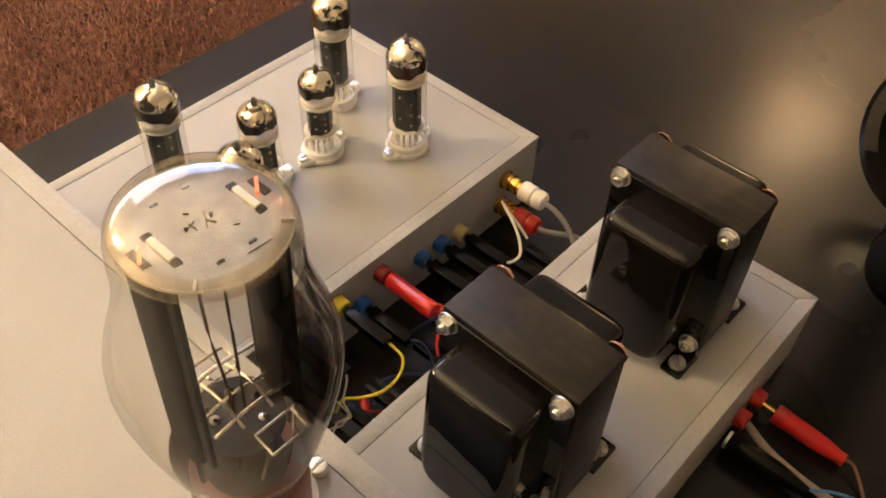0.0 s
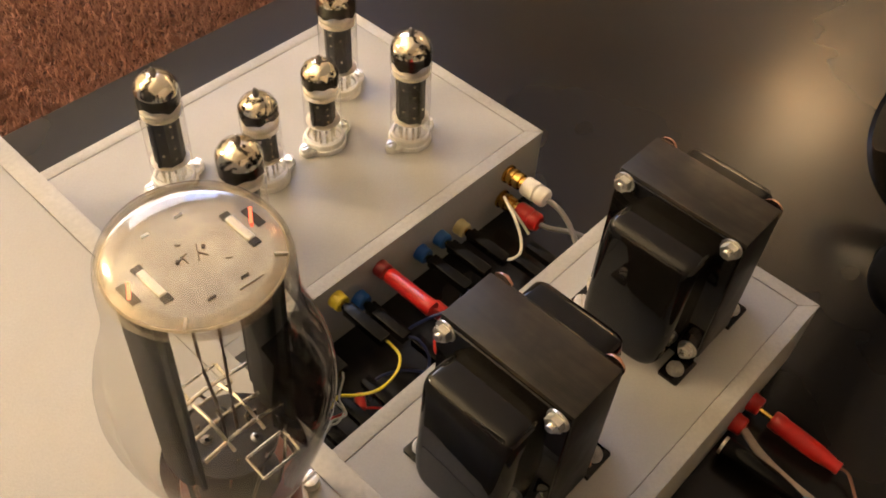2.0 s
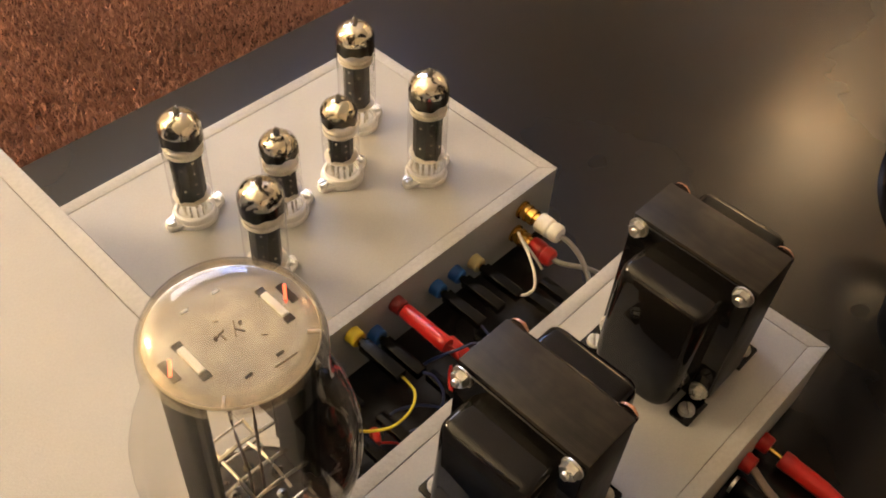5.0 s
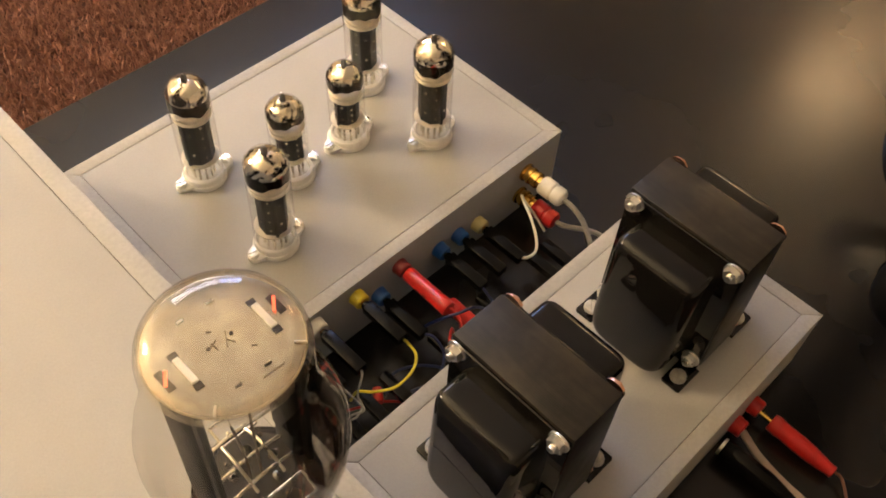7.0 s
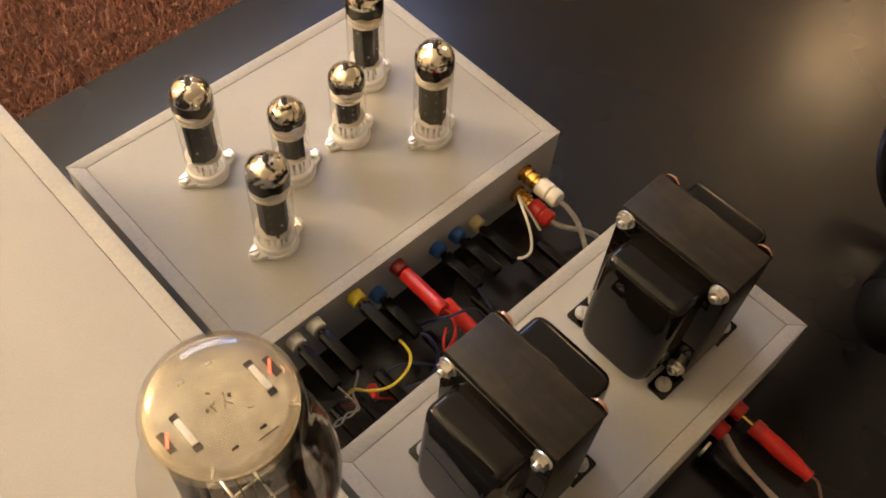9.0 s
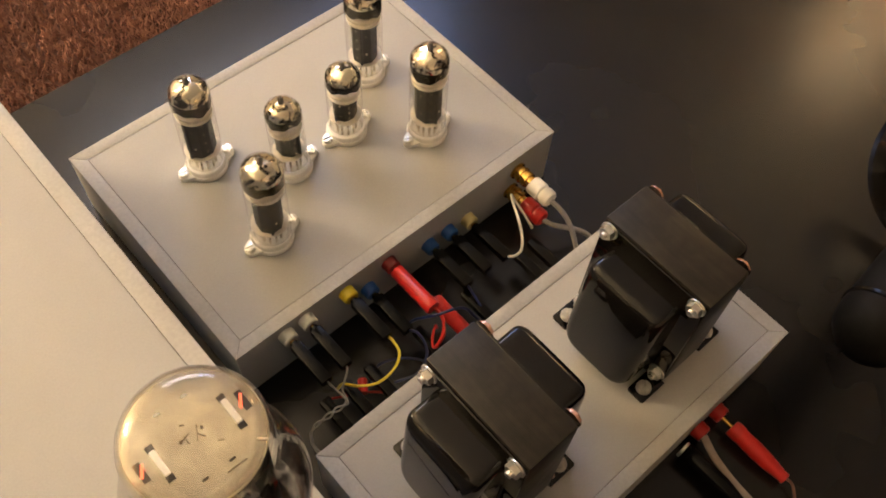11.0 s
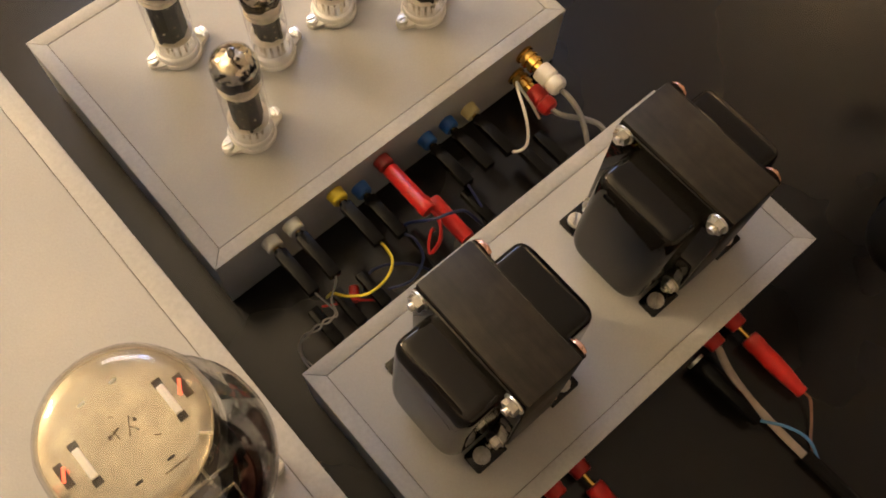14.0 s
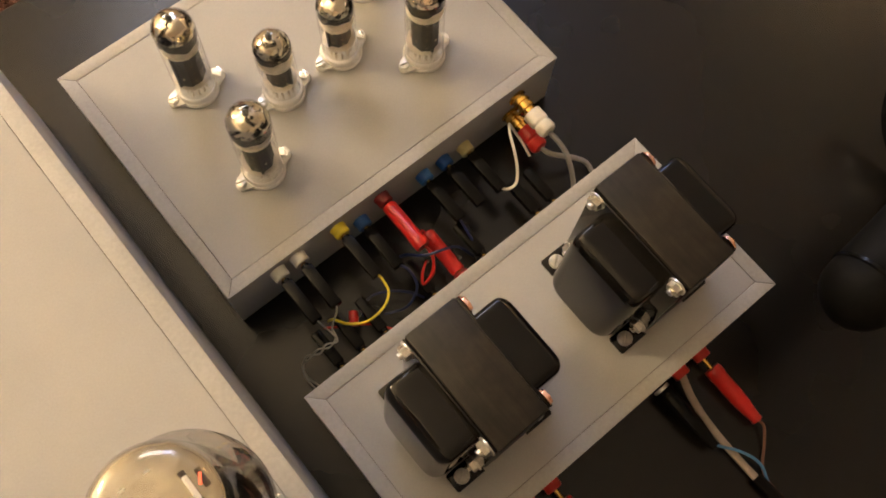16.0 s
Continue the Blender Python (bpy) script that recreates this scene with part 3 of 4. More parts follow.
def big_tube(x, y, z0):
    t = thing("rectifier_tube", pose(x, y, 0.2817, 1.24, 1.18, 0) @ pose(0, 0, -0.28), "large glowing glass rectifier tube with a cream deck", "vacuum tube")
    prof = [(0, 0.2872), (0.004, 0.28715), (0.008, 0.2869), (0.012, 0.28635), (0.0150, 0.2856), (0.0170, 0.28475), (0.0186, 0.2836), (0.0198, 0.2821), (0.0206, 0.2804), (0.0211, 0.2780), (0.0214, 0.2730), (0.0217, 0.2665), (0.0226, 0.2600),
            (0.0248, 0.2530), (0.0272, 0.2460), (0.0289, 0.2390), (0.0294, 0.2325), (0.0289, 0.2260), (0.0271, 0.2160), (0.0244, 0.2050), (0.0214, 0.1940), (0.0188, 0.1860), (0.0172, 0.1790)]
    g = part("glass", lathe(prof, 72), M_BIG_GLASS, t, "thick clear glass envelope, shouldered and domed")
    g.visible_shadow = False
    part("base", lathe([(0, z0 + 0.001), (0.0172, z0 + 0.001), (0.0178, z0 + 0.002), (0.0178, 0.1765), (0.0172, 0.1795), (0.0166, 0.1805), (0, 0.1805)], 48), M_BASE, t, "brown moulded tube base")
    zt = 0.2800
    deck = part("deck", lathe([(0, zt - 0.0008), (0.0192, zt - 0.0008), (0.0197, zt - 0.0004), (0.0194, zt), (0.0150, zt - 0.0002), (0, zt - 0.0006)], 64), M_GOLD_DECK, t, "cream glossy round deck with slots and tabs")
    # grey mottled disc, its blotches stand in for reflections on the deck
    part("dish", lathe([(0, zt - 0.00045), (0.0060, zt - 0.00038), (0.0120, zt - 0.00018), (0.0160, zt + 0.00004), (0.0189, zt + 0.00010), (0.0194, zt - 0.0001)], 64), M_MOTTLED_SHEEN, deck, "shallow dish in the deck with mottled reflections in its colour")
    for s in (-1, 1):
        part("slot", box(s * 0.0158 - 0.0010, s * 0.0158 + 0.0010, -0.0028, 0.0034, zt - 0.0004, zt + 0.00022), M_SLOT, deck)
        part("filament", turned(box(-0.00036, 0.00036, -0.0018, 0.0018, -0.0002, 0.0003, 0.0001, 1), pose(s * 0.0153 - 0.0002, 0.0002, zt + 0.0012, 24, 0, -36)), M_FILAMENT, t, "orange glowing filament")
        part("strip", box(s * 0.0112 - 0.0009 + 0.0004, s * 0.0112 + 0.0009 + 0.0004, -0.0045, 0.0037, zt - 0.0002, zt + 0.0006, 0.0002, 1), M_CERAMIC, deck, "whitish strip")
        for yy in (-0.0055, 0.0046):
            part("slot", box(s * 0.0112 - 0.0007, s * 0.0112 + 0.0015, yy - 0.0009, yy + 0.0009, zt - 0.0004, zt + 0.00015), M_SLOT, deck)
        for xx in (-0.0042, 0.0042):
            part("slot", box(xx - 0.0009, xx + 0.0009, s * 0.0115 - 0.0003, s * 0.0115 + 0.0003, zt - 0.0006, zt + 0.00012), M_SLOT if s < 0 else M_PALE, deck)
    for a in (228, 318):
        part("tab", turned(box(0.0165, 0.0196, -0.0003, 0.0003, zt - 0.0004, zt + 0.0006, 0.0001, 1), pose(0, 0, 0, 0, 0, a)), M_WIRE, deck)
    for mx, my, a, ln in ((-0.0024, 0.0012, 20, 0.0034), (-0.0021, 0.0006, 95, 0.0026), (0.0012, 0.0005, 62, 0.0046), (0.0018, -0.0006, 120, 0.0024),
                          (0.0050, -0.0052, -35, 0.0014), (-0.0008, 0.0048, -40, 0.0012)):
        part("mark", turned(box(-ln / 2, ln / 2, -0.00010, 0.00010, zt - 0.0008, zt - 0.00020), pose(mx, my, 0, 0, 0, a)), M_MARK, deck)
    part("mark", turned(box(-0.0030, 0.0030, -0.00014, 0.00014, zt - 0.0004, zt + 0.0001), pose(0.0042, -0.0138, 0, 0, 0, -2)), M_MARK, deck)
    film = [(r_ - 0.0004, z_ - 0.0004) for r_, z_ in prof[3:10]]
    part("getter_film", lathe(film, 72), M_FILM, t, "silvery getter film round the shoulder").visible_shadow = False
    # smoky getter deposit inside the glass on one flank
    sm = bmesh.new()
    zs = [(0.0211, 0.2690), (0.0221, 0.2610), (0.0242, 0.2530), (0.0264, 0.2460), (0.0280, 0.2390), (0.0285, 0.2325), (0.0280, 0.2260), (0.0264, 0.2160), (0.0241, 0.2055)]
    grid = []
    for k, (r, z) in enumerate(zs):
        a0, a1 = -92 + 6 * math.sin(k * 1.7), 12 + 9 * math.sin(k * 2.3)
        grid.append([sm.verts.new((r * math.cos(radians(a0 + (a1 - a0) * q / 20)), r * math.sin(radians(a0 + (a1 - a0) * q / 20)), z)) for q in range(21)])
    for ra, rb in zip(grid, grid[1:]):
        for q in range(20):
            sm.faces.new((ra[q], ra[q + 1], rb[q + 1], rb[q]))
    part("getter_smoke", sm, M_SMOKE, t, "smoky dark getter film on the glass").visible_shadow = False
    # two flattened anode sleeves with stiffening ribs
    for s in (-1, 1):
        cx = s * 0.0148
        o = []
        for k in range(24):
            a = 2 * math.pi * k / 24
            c, q = math.cos(a), math.sin(a)
            o.append((cx + 0.0030 * math.copysign(abs(c) ** 0.6, c), 0.0062 * math.copysign(abs(q) ** 0.5, q)))
        bm = prism(o, 0.2060, zt - 0.0015)
        for yy in (-0.0076, 0.0076):
            box(cx - 0.0008, cx + 0.0008, yy - 0.0018, yy + 0.0018, 0.2060, zt - 0.0015, 0.0003, 1, bm)
        part("anode", bm, M_GREY_ANODE, t, "dark smoky anode plate")
        part("rod", cord([(cx, 0, 0.1870), (cx, 0, 0.206)], 0.0008, 8, 2), M_WIRE, t)
    part("lower_deck", lathe([(0, 0.2035), (0.0130, 0.2035), (0.0130, 0.2045), (0, 0.2045)], 40), M_DARKMICA, t, "brownish lower mica deck")
    for xx in (-0.0035, 0.0030):
        part("wire", cord([(xx, 0.001, zt), (xx, 0.001, 0.245), (xx * 0.6, -0.001, 0.218), (xx * 0.6, -0.001, 0.190)], 0.00045, 8, 4), M_DARKWIRE, t)
    for yy, zz in ((-0.0075, 0.2155), (0.0070, 0.2185), (0.001, 0.2120)):
        part("crossbar", cord([(-0.0125, yy, zz), (0.0, yy + 0.0006, zz + 0.0008), (0.0125, yy, zz)], 0.0007, 8, 4, 0.5), M_MOTTLED_SHEEN, t, "pale flat strap")
    for xx in (-0.0050, 0.0045):
        part("crossbar", cord([(xx, -0.010, 0.2150), (xx, 0.0, 0.2178), (xx * 0.9, 0.010, 0.2150)], 0.0005, 8, 4), M_WIRE, t)
    for s in (-1, 1):
        cy = s * 0.0145
        part("getter_frame", ring_loop([(-0.0030, cy - 0.004, 0.2090), (0.0090, cy - 0.004, 0.2090), (0.0090, cy + 0.003, 0.2105), (-0.0030, cy + 0.003, 0.2105)], 0.0005), M_WIRE, t, "square nickel wire loop")
    for k in range(9):
        a = 2 * math.pi * k / 9 + 0.3
        rr = 0.0105 + 0.003 * math.sin(k * 2.1)
        part("support", cord([(rr * math.cos(a), rr * math.sin(a), 0.1850), (rr * 1.1 * math.cos(a + 0.2), rr * 1.1 * math.sin(a + 0.2), 0.1960), (rr * 1.15 * math.cos(a + 0.5), rr * 1.15 * math.sin(a + 0.5), 0.2060)], 0.0005, 6, 4), M_WIRE if k % 2 else M_DARKWIRE, t)
    for k, (mx, my, mz) in enumerate(((0.004, -0.006, 0.2075), (-0.006, 0.003, 0.2070), (0.002, 0.007, 0.2078), (0.007, 0.001, 0.2072))):
        part("eyelet", turned(lathe([(0.0006, 0), (0.0017, 0), (0.0017, 0.0012), (0.0006, 0.0014)], 14), pose(mx, my, mz - 0.003, 12 * k, 10, 0)), M_WIRE, t)
    part("stem", lathe([(0.013, 0.1780), (0.0105, 0.1850), (0.0080, 0.1920), (0.0070, 0.1990), (0, 0.2000)], 32), M_DARKMICA, t, "dark glass stem")
    # metal sheen low in the envelope
    part("getter_patch", lathe([(0.0206, 0.1925), (0.0184, 0.1858), (0.0169, 0.1800)], 48), M_SOOT, t, "smoky getter deposit low on the glass").visible_shadow = False
    return t


BX, BY = -0.0547, -0.1174
big_tube(BX, BY, CT - 0.0017)
sk = part("socket", turned(lathe([(0, 0), (0.0192, 0), (0.0192, 0.0008), (0.0186, 0.0012), (0, 0.0012)], 48), pose(BX + 0.3380, BY + 0.3224, CT)), M_CERAMIC, C, "white ceramic socket of the large tube")
for a in (-14, 166):
    part("screw", turned(slotted_screw(0.0032, 0.003), pose(BX + 0.3380 + 0.0215 * math.cos(radians(a)), BY + 0.3224 + 0.0215 * math.sin(radians(a)), CT)), M_ZINC, C)


# ---- transformers ----
def hex_bolt(r, h, stud=True):
    bm = bmesh.new()
    joined(bm, prism([(r * math.cos(math.pi / 3 * k + 0.3), r * math.sin(math.pi / 3 * k + 0.3)) for k in range(6)], 0.0008, h, 0.0004))
    if h:
        joined(bm, lathe([(0, 0), (r * 1.25, 0), (r * 1.25, 0.0009), (0, 0.0009)], 20))
    if stud:
        joined(bm, lathe([(0, h), (r * 0.45, h), (r * 0.45, h + 0.0018), (0, h + 0.0020)], 12))
    return bm


def bell(width, height, depth, z0):
    """A drawn steel end bell: flat top, face and flanks, rounded edges, fuller towards its foot; it grows along -x."""
    bm = bmesh.new()
    rings, n, r = [], 96, 0.0064
    levels = [(0.0, 0.0), ((depth - r) / depth * 0.5, 0.0), ((depth - r) / depth, 0.0)]
    levels += [(1 - r / depth * (1 - math.sin(a)), r * (1 - math.cos(a))) for a in [math.pi / 2 * k / 8 for k in range(1, 9)]]
    for d, inset in levels:
        ring = []
        for k in range(n):
            a = 2 * math.pi * k / n
            c, q = math.cos(a), math.sin(a)
            e = 0.15 if q > 0 else 0.36
            yy = (width / 2 - inset) * math.copysign(abs(c) ** e, c)
            zz = (height / 2 - inset) * math.copysign(abs(q) ** e, q)
            full = 1.0 + 0.20 * (0.5 - zz / height)
            ring.append(bm.verts.new((-depth * d * full, yy, z0 + height / 2 + zz)))
        rings.append(ring)
    for a, b in zip(rings, rings[1:]):
        for k in range(n):
            bm.faces.new((a[k], a[(k + 1) % n], b[(k + 1) % n], b[k]))
    bm.faces.new(rings[-1])
    bm.faces.new(rings[0][::-1])
    return bm


def transformer(x, y, z, label):
    """Laminated core between two black end bells, on four feet, with through bolts. Stack along x."""
    t = thing("transformer", pose(x, y, z), label, "transformer", "transformers")
    hw, hx, top = 0.0340, 0.0152, 0.0903
    part("core", box(-hx, hx, -hw, hw, 0.004, top, 0.0012), M_CORE, t, "black varnished laminated iron core")
    for s in (-1, 1):
        f = bmesh.new()
        x0, x1 = sorted((s * hx, s * (hx + 0.0018)))
        box(x0, x1, -hw + 0.0006, hw - 0.0006, 0.0, top - 0.0016, 0.0008, 2, f)
        cover = part("end_cover", f, M_BLACK_GLOSS, t, "black enamelled steel end cover")
        d = 0.0212
        b = bell(0.0476, 0.0752, d, 0.0045)
        if s > 0:
            turned(b, Matrix.Diagonal((-1, 1, 1, 1)))
        part("bell", turned(b, pose(s * (hx + 0.0016), 0, 0)), M_BLACK_GLOSS, cover, "glossy black rounded end bell")
        for yy in (-1, 1):
            cy = yy * (hw - 0.0046)
            o = [(s * hx, cy - 0.0058), (s * (hx + 0.0175), cy - 0.0058), (s * (hx + 0.0185), cy - 0.0048), (s * (hx + 0.0185), cy + 0.0048), (s * (hx + 0.0175), cy + 0.0058), (s * hx, cy + 0.0058)]
            foot = part("foot", prism(o, 0.0, 0.0018, 0.0004), M_BLACK_GLOSS, t, "black steel mounting foot")
            part("screw", turned(slotted_screw(0.0044, 0.0022), pose(s * (hx + 0.0115), cy, 0.0018, 0, 0, 40)), M_DULL, foot)
            for zz in (0.0095, 0.0857):
                mb = M_ZINC if s < 0 else M_COPPER
                part("bolt", turned(hex_bolt(0.0041, 0.0042 if s < 0 else 0.0026, s < 0), pose(s * (hx + 0.0017), yy * (hw - 0.0055), zz, 0, 90 * s, 0)), mb, t,
                     "shiny zinc hex bolt" if s < 0 else "coppery hex nut")
    return t


transformer(0.0668, -0.1298, H, "black power transformer with glossy end bells on grey box")
transformer(0.1870, -0.1303, H, "black output transformer with glossy end bells on grey box")


# ---- jacks, plugs and wires ----
def jack(parent, origin, x, y, z, facing, mat, label, r=0.0050):
    """A banana jack on a wall that faces -y (facing -1) or +y (+1)."""
    bm = lathe([(0, 0), (r * 1.05, 0), (r * 1.05, 0.0018), (r, 0.0024), (r, 0.0058), (r * 0.86, 0.0066), (0.0022, 0.0066), (0.0022, 0.0050), (0, 0.0050)], 24)
    m = pose(x, y, z, 90 if facing < 0 else -90, 0, 0)
    ob = part("jack", turned(bm, Matrix.Translation(-Vector(origin)) @ m), mat, parent, label)
    return ob


def plug(x, y, z, facing, mat, label, length=0.034, r=0.0041, pin_gap=0.0015, pitch=0.0, yaw=0.0, wire=None, wire_mat=None, wire_r=0.0008, category="plug", square=False, taper=False):
    """A banana plug whose nose is at (x, y, z) and whose body points along facing * y."""
    t = thing("banana_plug", pose(x, y, z, (90 if facing < 0 else -90) + pitch, 0, yaw), label, category, "banana plugs")
    part("pin", lathe([(0, -0.004), (0.0016, -0.004), (0.0016, pin_gap + 0.001), (0, pin_gap + 0.001)], 12), M_BRASS, t, "brass pin")
    a, e = pin_gap, pin_gap + length
    if square:
        b = box(-r, r, -r * 0.85, r * 0.85, a + 0.0018, e, 0.0007, 2)
        joined(b, lathe([(0, a), (r * 0.72, a), (r * 0.8, a + 0.005), (0, a + 0.005)], 16))
    else:
        k = [(0, a), (r * 0.90, a), (r, a + 0.001), (r, a + length * 0.80), (r * 1.04, a + length * 0.81), (r * 1.04, e - 0.001), (r * 0.94, e), (0, e)]
        if taper:
            k = [(0, a), (r * 0.92, a), (r * 1.02, a + 0.0012), (r * 1.04, a + 0.006), (r * 0.96, a + 0.0075), (r * 1.0, a + length * 0.45), (r * 0.92, a + length * 0.68), (r * 0.66, e - 0.003), (r * 0.70, e - 0.0006), (r * 0.62, e), (0, e)]
        b = lathe(k, 24)
    part("sleeve", b, mat, t)
    if wire:
        inv = t.matrix_world.inverted()
        part("lead", turned(cord(wire, wire_r), inv), wire_mat, t)
    return t


OA, OB = (0, 0, 0), (0, -0.192, 0)
ZH, ZL = 0.0390, 0.0270
# preamplifier's front row: x, height, jack colour, its words, plug colour, lead, lead colour
ROW = [
    (0.0325, ZH + 0.002, M_PALE, "pale grey jack", M_RUBBER, [(0.0325, -0.038, 0.041), (0.0335, -0.043, 0.039), (0.0350, -0.0485, 0.0350), (0.0350, -0.0520, 0.0325), (0.0290, -0.0535, 0.0310), (0.0235, -0.0500, 0.0290), (0.0170, -0.0490, 0.0200), (0.0115, -0.0475, 0.0110), (0.0085, -0.0560, 0.0065), (0.0120, -0.0660, 0.0040), (0.03, -0.0700, 0.003)], M_GREY),
    (0.0468, ZH + 0.003, M_PALE, "pale grey jack", M_RUBBER, [(0.0468, -0.038, 0.042), (0.0446, -0.0417, 0.0415), (0.0375, -0.0460, 0.0360), (0.0363, -0.0500, 0.0340), (0.0345, -0.0540, 0.0325), (0.0285, -0.0510, 0.0310), (0.0230, -0.0525, 0.0285), (0.0165, -0.0470, 0.0190), (0.0110, -0.0490, 0.0105), (0.0098, -0.0560, 0.0060), (0.0135, -0.0665, 0.0040)], M_GREY),
    (0.0765, ZH + 0.0005, M_YELLOW, "yellow jack", M_RUBBER, [(0.0770, -0.037, 0.0385), (0.0778, -0.0420, 0.0375), (0.0758, -0.0504, 0.0372), (0.0678, -0.0556, 0.0360), (0.0554, -0.0560, 0.0350), (0.0460, -0.0496, 0.0330), (0.0416, -0.0410, 0.0270), (0.0400, -0.0360, 0.0120)], M_YELLOW),
    (0.0928, ZL - 0.0015, M_BLUE, "blue jack", M_RUBBER, [(0.0928, -0.037, 0.0255), (0.0960, -0.045, 0.026), (0.0940, -0.055, 0.020), (0.0830, -0.059, 0.012), (0.0700, -0.053, 0.007)], M_NAVY),
    (0.1095, ZH - 0.001, M_DARKRED, "dark red jack", M_RED, [(0.1100, -0.0405, 0.0375), (0.1113, -0.0450, 0.0370), (0.1098, -0.0510, 0.0355), (0.1045, -0.0560, 0.0315), (0.0985, -0.0575, 0.0270), (0.0970, -0.0565, 0.0255), (0.0995, -0.0530, 0.0270), (0.1030, -0.0500, 0.0280), (0.1075, -0.0470, 0.0260), (0.1100, -0.0460, 0.0180)], M_RED),
    (0.1422, ZL - 0.002, M_BLUE, "blue jack", M_RUBBER, [(0.1415, -0.038, 0.025), (0.1405, -0.050, 0.020), (0.1400, -0.060, 0.012)], M_NAVY),
    (0.1585, ZL - 0.002, M_BLUE, "blue jack", M_RUBBER, None, None),
    (0.1760, ZL - 0.0055, M_IVORY, "ivory jack", M_RUBBER, [(0.1757, -0.037, 0.0215), (0.1785, -0.0415, 0.0235), (0.1840, -0.0425, 0.0260), (0.1890, -0.0375, 0.0310), (0.1940, -0.0280, 0.0360), (0.1990, -0.0180, 0.0370), (0.2045, -0.0110, 0.0340), (0.2065, -0.0130, 0.0280), (0.2085, -0.0210, 0.0200), (0.2090, -0.0300, 0.0120)], M_WHITE),
]
for x, zj, mj, lj, mp, wire, mw in ROW:
    jack(A, OA, x, 0.0, zj, -1, mj, lj)
    red = mp is M_RED
    wr = 0.0009 if mw in (M_WHITE,) else 0.00055 if mw is M_GREY else 0.0008
    plug(x, -0.0062, zj, -1, mp, "glossy red banana plug in a dark red jack" if red else "black banana plug standing out of a %s" % lj, length=0.034 if red else 0.0315, r=0.0047 if red else 0.0036,
         wire=wire, wire_mat=mw, wire_r=wr, square=not red)
# transformer box's rear row
REAR = [(0.0290, M_RUBBER, "black"), (0.0450, M_RUBBER, "black"), (0.0620, M_RUBBER, "black"), (0.1000, M_RUBBER, "black"), (0.1195, M_RED, "red"), (0.1400, M_RUBBER, "black"), (0.1850, M_RUBBER, "black"), (0.1985, M_RUBBER, "black")]
for i, (x, mp, col) in enumerate(REAR):
    zr = 0.0235 if col == "red" else 0.016
    jack(B, OB, x, -0.0715, zr, 1, M_DARKRED if col == "red" else M_RUBBER, "round panel jack")
    w = None
    if col == "red":
        w = [(x, -0.0325, zr), (0.1175, -0.030, 0.027), (0.1120, -0.036, 0.034), (0.1105, -0.048, 0.036), (0.1060, -0.056, 0.030), (0.1000, -0.056, 0.018)]
    plug(x, -0.0653, zr, 1, mp, "%s banana plug at the back of the transformer box" % col, length=0.031 if col == "red" else 0.026, r=0.0047 if col == "red" else 0.0034, wire=w, wire_mat=M_RED, square=col != "red")
tagged(part("blue_lead", cord([(0.0980, -0.033, 0.020), (0.1008, -0.0366, 0.0270), (0.1040, -0.0445, 0.0385), (0.1090, -0.0490, 0.0425), (0.1173, -0.0520, 0.0430), (0.126, -0.053, 0.034), (0.132, -0.055, 0.020), (0.137, -0.059, 0.008)], 0.0009), M_NAVY), "thin dark blue lead between the boxes", "wire")
tagged(part("blue_lead", cord([(0.058, -0.046, 0.010), (0.068, -0.040, 0.012), (0.080, -0.044, 0.012), (0.090, -0.052, 0.010), (0.096, -0.060, 0.006)], 0.0008), M_NAVY), "thin dark blue lead on the table", "wire")
tagged(part("red_lead", cord([(0.036, -0.036, 0.004), (0.044, -0.043, 0.010), (0.050, -0.047, 0.012), (0.060, -0.054, 0.009), (0.068, -0.063, 0.006)], 0.0007), M_RED), "thin red lead between the boxes", "wire")
t = thing("banana_plug", pose(0.0530, -0.0440, 0.0125, 90, 0, -35), "short red plug lying between the boxes", "plug", "banana plugs")
part("sleeve", lathe([(0, -0.004), (0.0026, -0.004), (0.0030, -0.003), (0.0030, 0.004), (0.0026, 0.005), (0, 0.005)], 20), M_RED, t)


def phono(x, z, mat, label, cable):
    j = part("phono_jack", turned(lathe([(0, 0), (0.0062, 0), (0.0062, 0.0014), (0.0050, 0.0016), (0.0050, 0.0040), (0.0058, 0.0042), (0.0058, 0.0060), (0.0048, 0.0062), (0.0048, 0.0082), (0.0055, 0.0084), (0.0055, 0.0110), (0.0041, 0.0112), (0.0041, 0.0180), (0, 0.0180)], 28), pose(x, 0, z, 90)), M_BRASS, A, "gold plated phono socket")
    t = thing("phono_plug", pose(x, -0.0145, z, 90, 0, 0), label, "plug", "phono plugs")
    part("sleeve", lathe([(0.0043, 0), (0.0060, 0), (0.0063, 0.001), (0.0063, 0.0085), (0.0054, 0.0093), (0.0054, 0.0102), (0.0061, 0.0108), (0.0061, 0.0150), (0.0052, 0.0167), (0.0034, 0.0175), (0, 0.0175)], 28), mat, t)
    part("cable", turned(cord(cable, 0.0017), t.matrix_world.inverted()), M_GREY, t, "grey audio cable")


phono(0.2200, 0.0360, M_WHITE, "white phono plug in a gold socket", [(0.220, -0.031, 0.036), (0.221, -0.039, 0.034), (0.2225, -0.048, 0.026), (0.221, -0.058, 0.014), (0.216, -0.066, 0.006), (0.205, -0.069, 0.0022)])
phono(0.2165, 0.0165, M_RED, "red phono plug in a gold socket", [(0.2165, -0.031, 0.0165), (0.219, -0.038, 0.016), (0.225, -0.044, 0.014), (0.232, -0.049, 0.010), (0.238, -0.056, 0.005), (0.236, -0.067, 0.0025)])

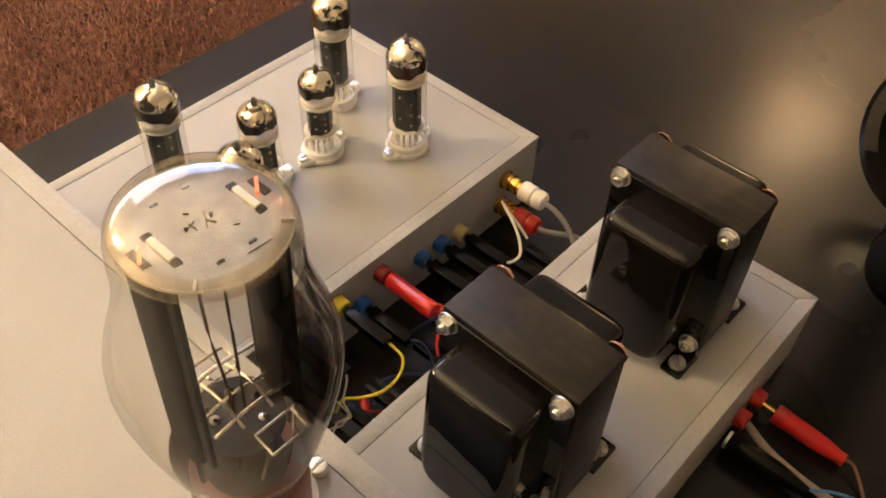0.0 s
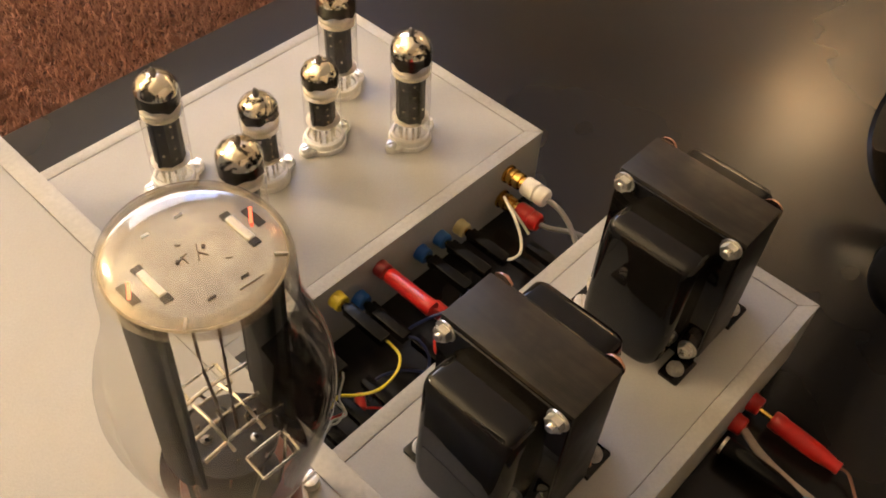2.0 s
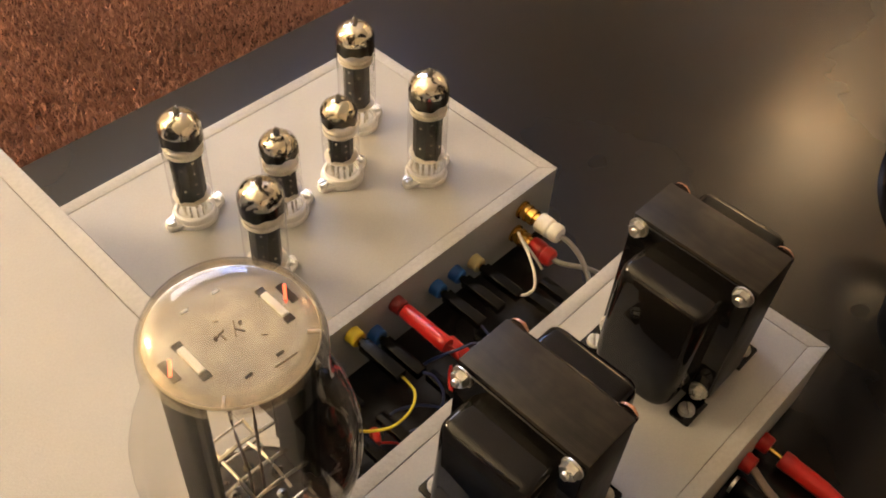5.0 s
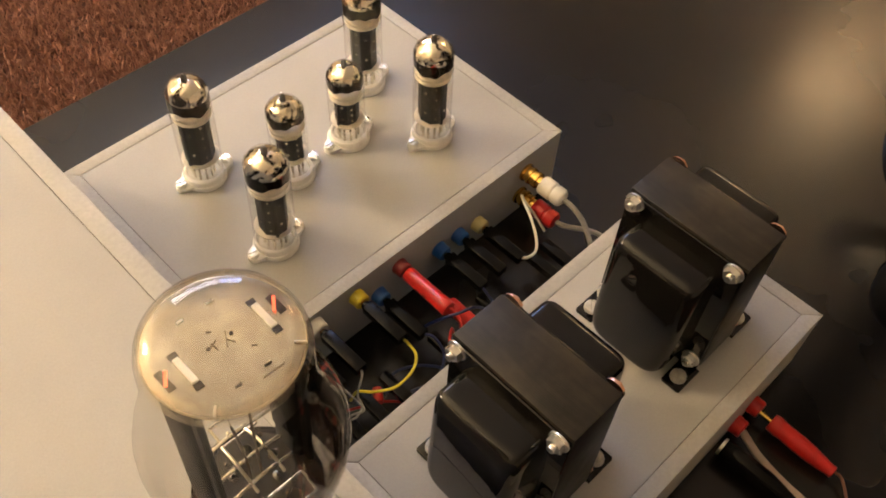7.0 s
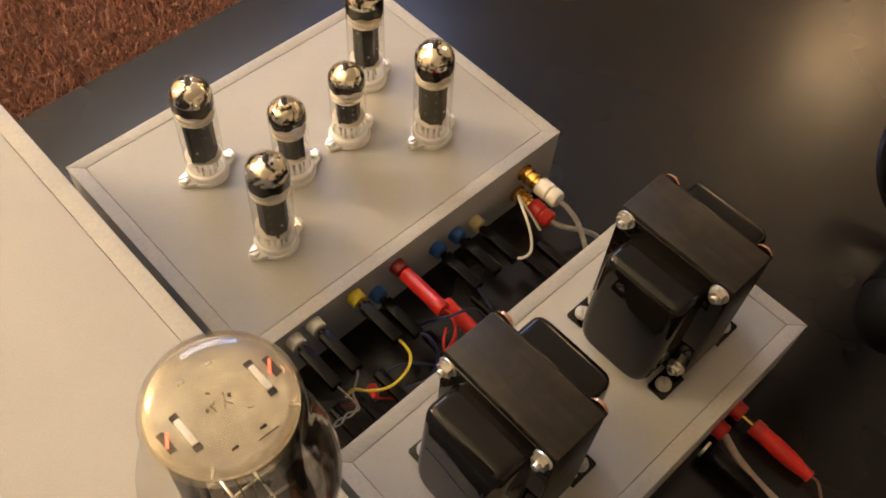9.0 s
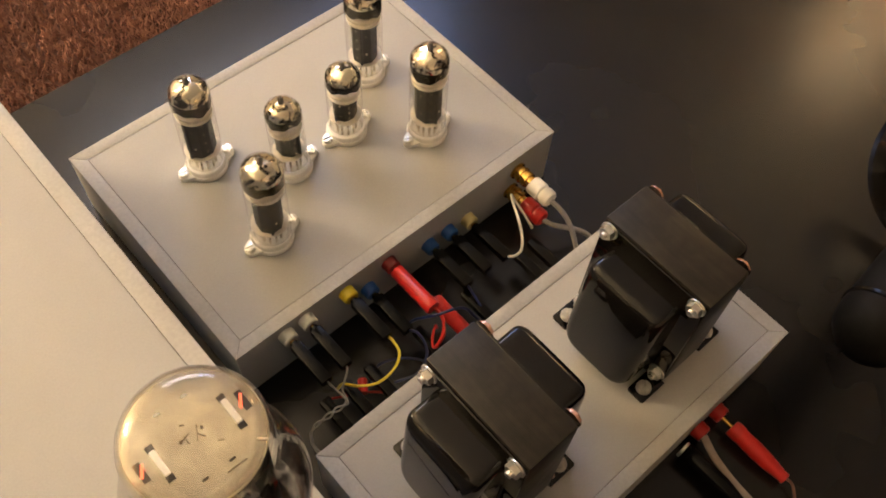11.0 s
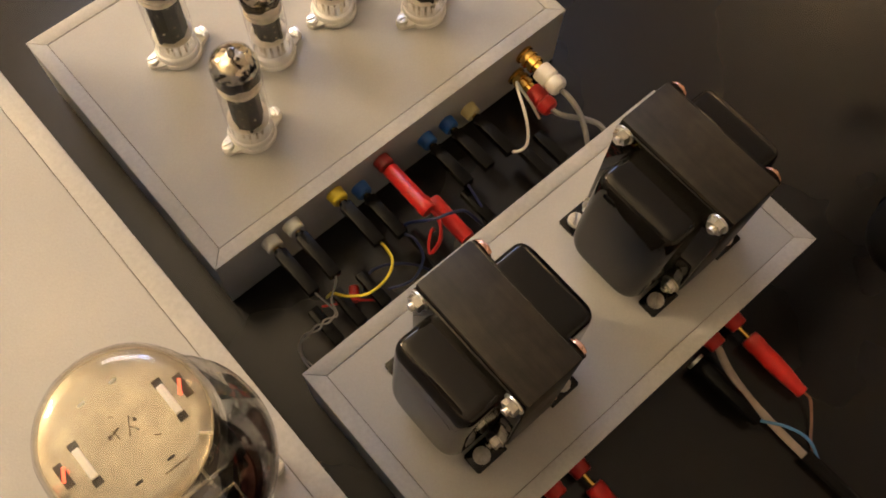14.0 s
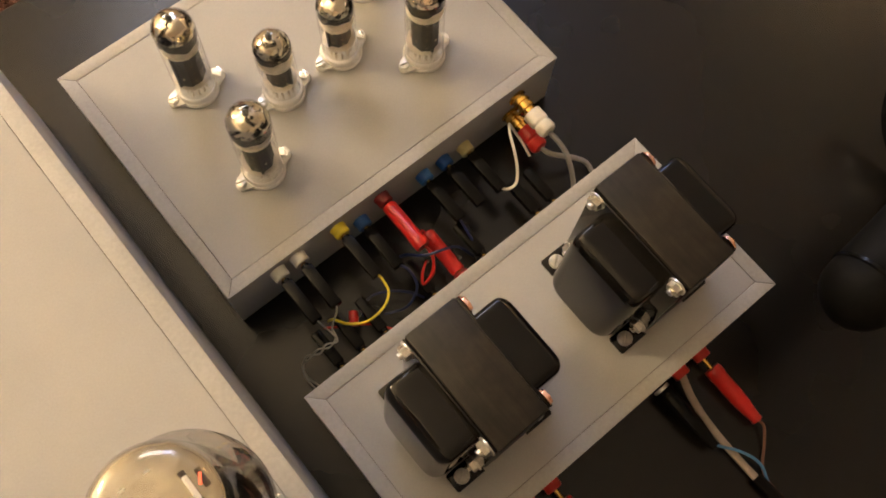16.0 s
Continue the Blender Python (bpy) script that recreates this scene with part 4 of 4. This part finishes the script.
# front of the transformer box
for x in (0.2040, 0.1865, 0.0812, 0.0635):
    jack(B, OB, x, -0.192, 0.0105, -1, M_RED, "red panel jack", 0.0054)
plug(0.2042, -0.1975, 0.0085, -1, M_RED, "red banana plug half pulled out of its jack", length=0.041, r=0.0054, pin_gap=0.0085, pitch=3, taper=True, wire=[(0.2045, -0.2470, 0.0070), (0.2045, -0.2520, 0.006), (0.1980, -0.2600, 0.003), (0.1890, -0.2680, 0.0015), (0.1850, -0.2760, 0.0012), (0.1850, -0.290, 0.0012), (0.187, -0.33, 0.0012)], wire_mat=M_BROWN, wire_r=0.0009)
plug(0.0812, -0.1975, 0.0085, -1, M_RED, "red banana plug half pulled out of its jack", length=0.041, r=0.0054, pin_gap=0.0085, pitch=3, taper=True, wire=[(0.0812, -0.2460, 0.0060), (0.081, -0.254, 0.004), (0.082, -0.270, 0.0015), (0.088, -0.30, 0.0012)], wire_mat=M_BROWN, wire_r=0.0009)
t = thing("flat_cable", pose(0, 0, 0), "flat taupe cable running from the jack over the table", "cable")
part("sheath", cord([(0.1862, -0.1985, 0.0095), (0.1825, -0.2120, 0.0062), (0.1800, -0.2300, 0.0045), (0.1795, -0.2510, 0.0035), (0.1802, -0.2760, 0.0026), (0.182, -0.33, 0.0024)], 0.0025, 10, 8, 0.7), M_TAUPE, t)
part("end_sleeve", cord([(0.1800, -0.2700, 0.0036), (0.1806, -0.2850, 0.0036), (0.1815, -0.3100, 0.0036)], 0.0042, 12, 6, 0.8), M_RUBBER, t, "black shrink sleeve")
t = thing("test_probe", pose(0.1712, -0.1960, 0.0085, 90, 0, 1), "black test lead plug lying on the table", "plug")
part("sleeve", lathe([(0, 0), (0.0050, 0), (0.0058, 0.002), (0.0056, 0.028), (0.0044, 0.036), (0.0028, 0.045), (0, 0.046)], 24), M_RUBBER, t)
part("collar", lathe([(0.0040, -0.001), (0.0053, -0.001), (0.0053, 0.001), (0.0040, 0.001)], 24), M_ZINC, t, "narrow steel collar")
tagged(part("blue_lead", cord([(0.1708, -0.234, 0.0110), (0.1735, -0.2415, 0.0100), (0.1805, -0.2505, 0.0090), (0.1855, -0.2600, 0.0075), (0.1870, -0.2680, 0.0050), (0.1845, -0.2765, 0.0020), (0.181, -0.286, 0.0013)], 0.0009), M_SKY), "light blue lead curling over the flat cable", "wire")


# ---- the black magnifier lamp beside the boxes ----
def magnifier():
    t = thing("magnifier_lamp", pose(0.46, -0.27, 0.0), "black magnifier lamp with a round glossy lens", "lamp")
    part("foot", lathe([(0, 0), (0.060, 0), (0.060, 0.008), (0.052, 0.014), (0.012, 0.018), (0, 0.018)], 40), M_BLACK_GLOSS, t)
    part("pole", cord([(0, 0, 0.016), (0, 0, 0.11)], 0.007, 14, 2), M_BLACK_GLOSS, t)
    # rounded housing with a proud seam
    m = pose(-0.191, 0.047, 0.085, 0, 84, 4)
    prof = [(0, -0.0225), (0.0057, -0.0217), (0.0115, -0.0193), (0.0163, -0.0155), (0.0199, -0.0105), (0.0219, -0.0048), (0.0225, 0.0019),
            (0.0227, 0.06), (0.0227, 0.16), (0.018, 0.20), (0, 0.21)]
    housing = part("housing", turned(lathe(prof, 48), m), M_MATTE, t, "rounded black lamp housing")
    part("seam", turned(lathe([(0.0222, 0.004), (0.0234, 0.005), (0.0234, 0.007), (0.0222, 0.008)], 48), m), M_RUBBER, housing)
    m = pose(-0.028, 0.067, 0.060, 0, -55, 4)
    rim = part("rim", turned(lathe([(0.052, -0.007), (0.0605, -0.006), (0.064, 0.0), (0.0605, 0.006), (0.052, 0.007), (0.051, 0.0), (0.052, -0.007)], 56), m), M_BLACK_GLOSS, t, "black ring round the lens")
    part("lens", turned(lathe([(0.0518, -0.001), (0.045, 0.006), (0.030, 0.012), (0.014, 0.0145), (0, 0.015)], 48), m), M_MIRROR, rim, "glossy bulging lens")
    part("arm", cord([(0, 0, 0.100), (0.004, 0.006, 0.098), (0.008, 0.012, 0.088), (0.006, 0.020, 0.076)], 0.006), M_BLACK_GLOSS, t)


magnifier()
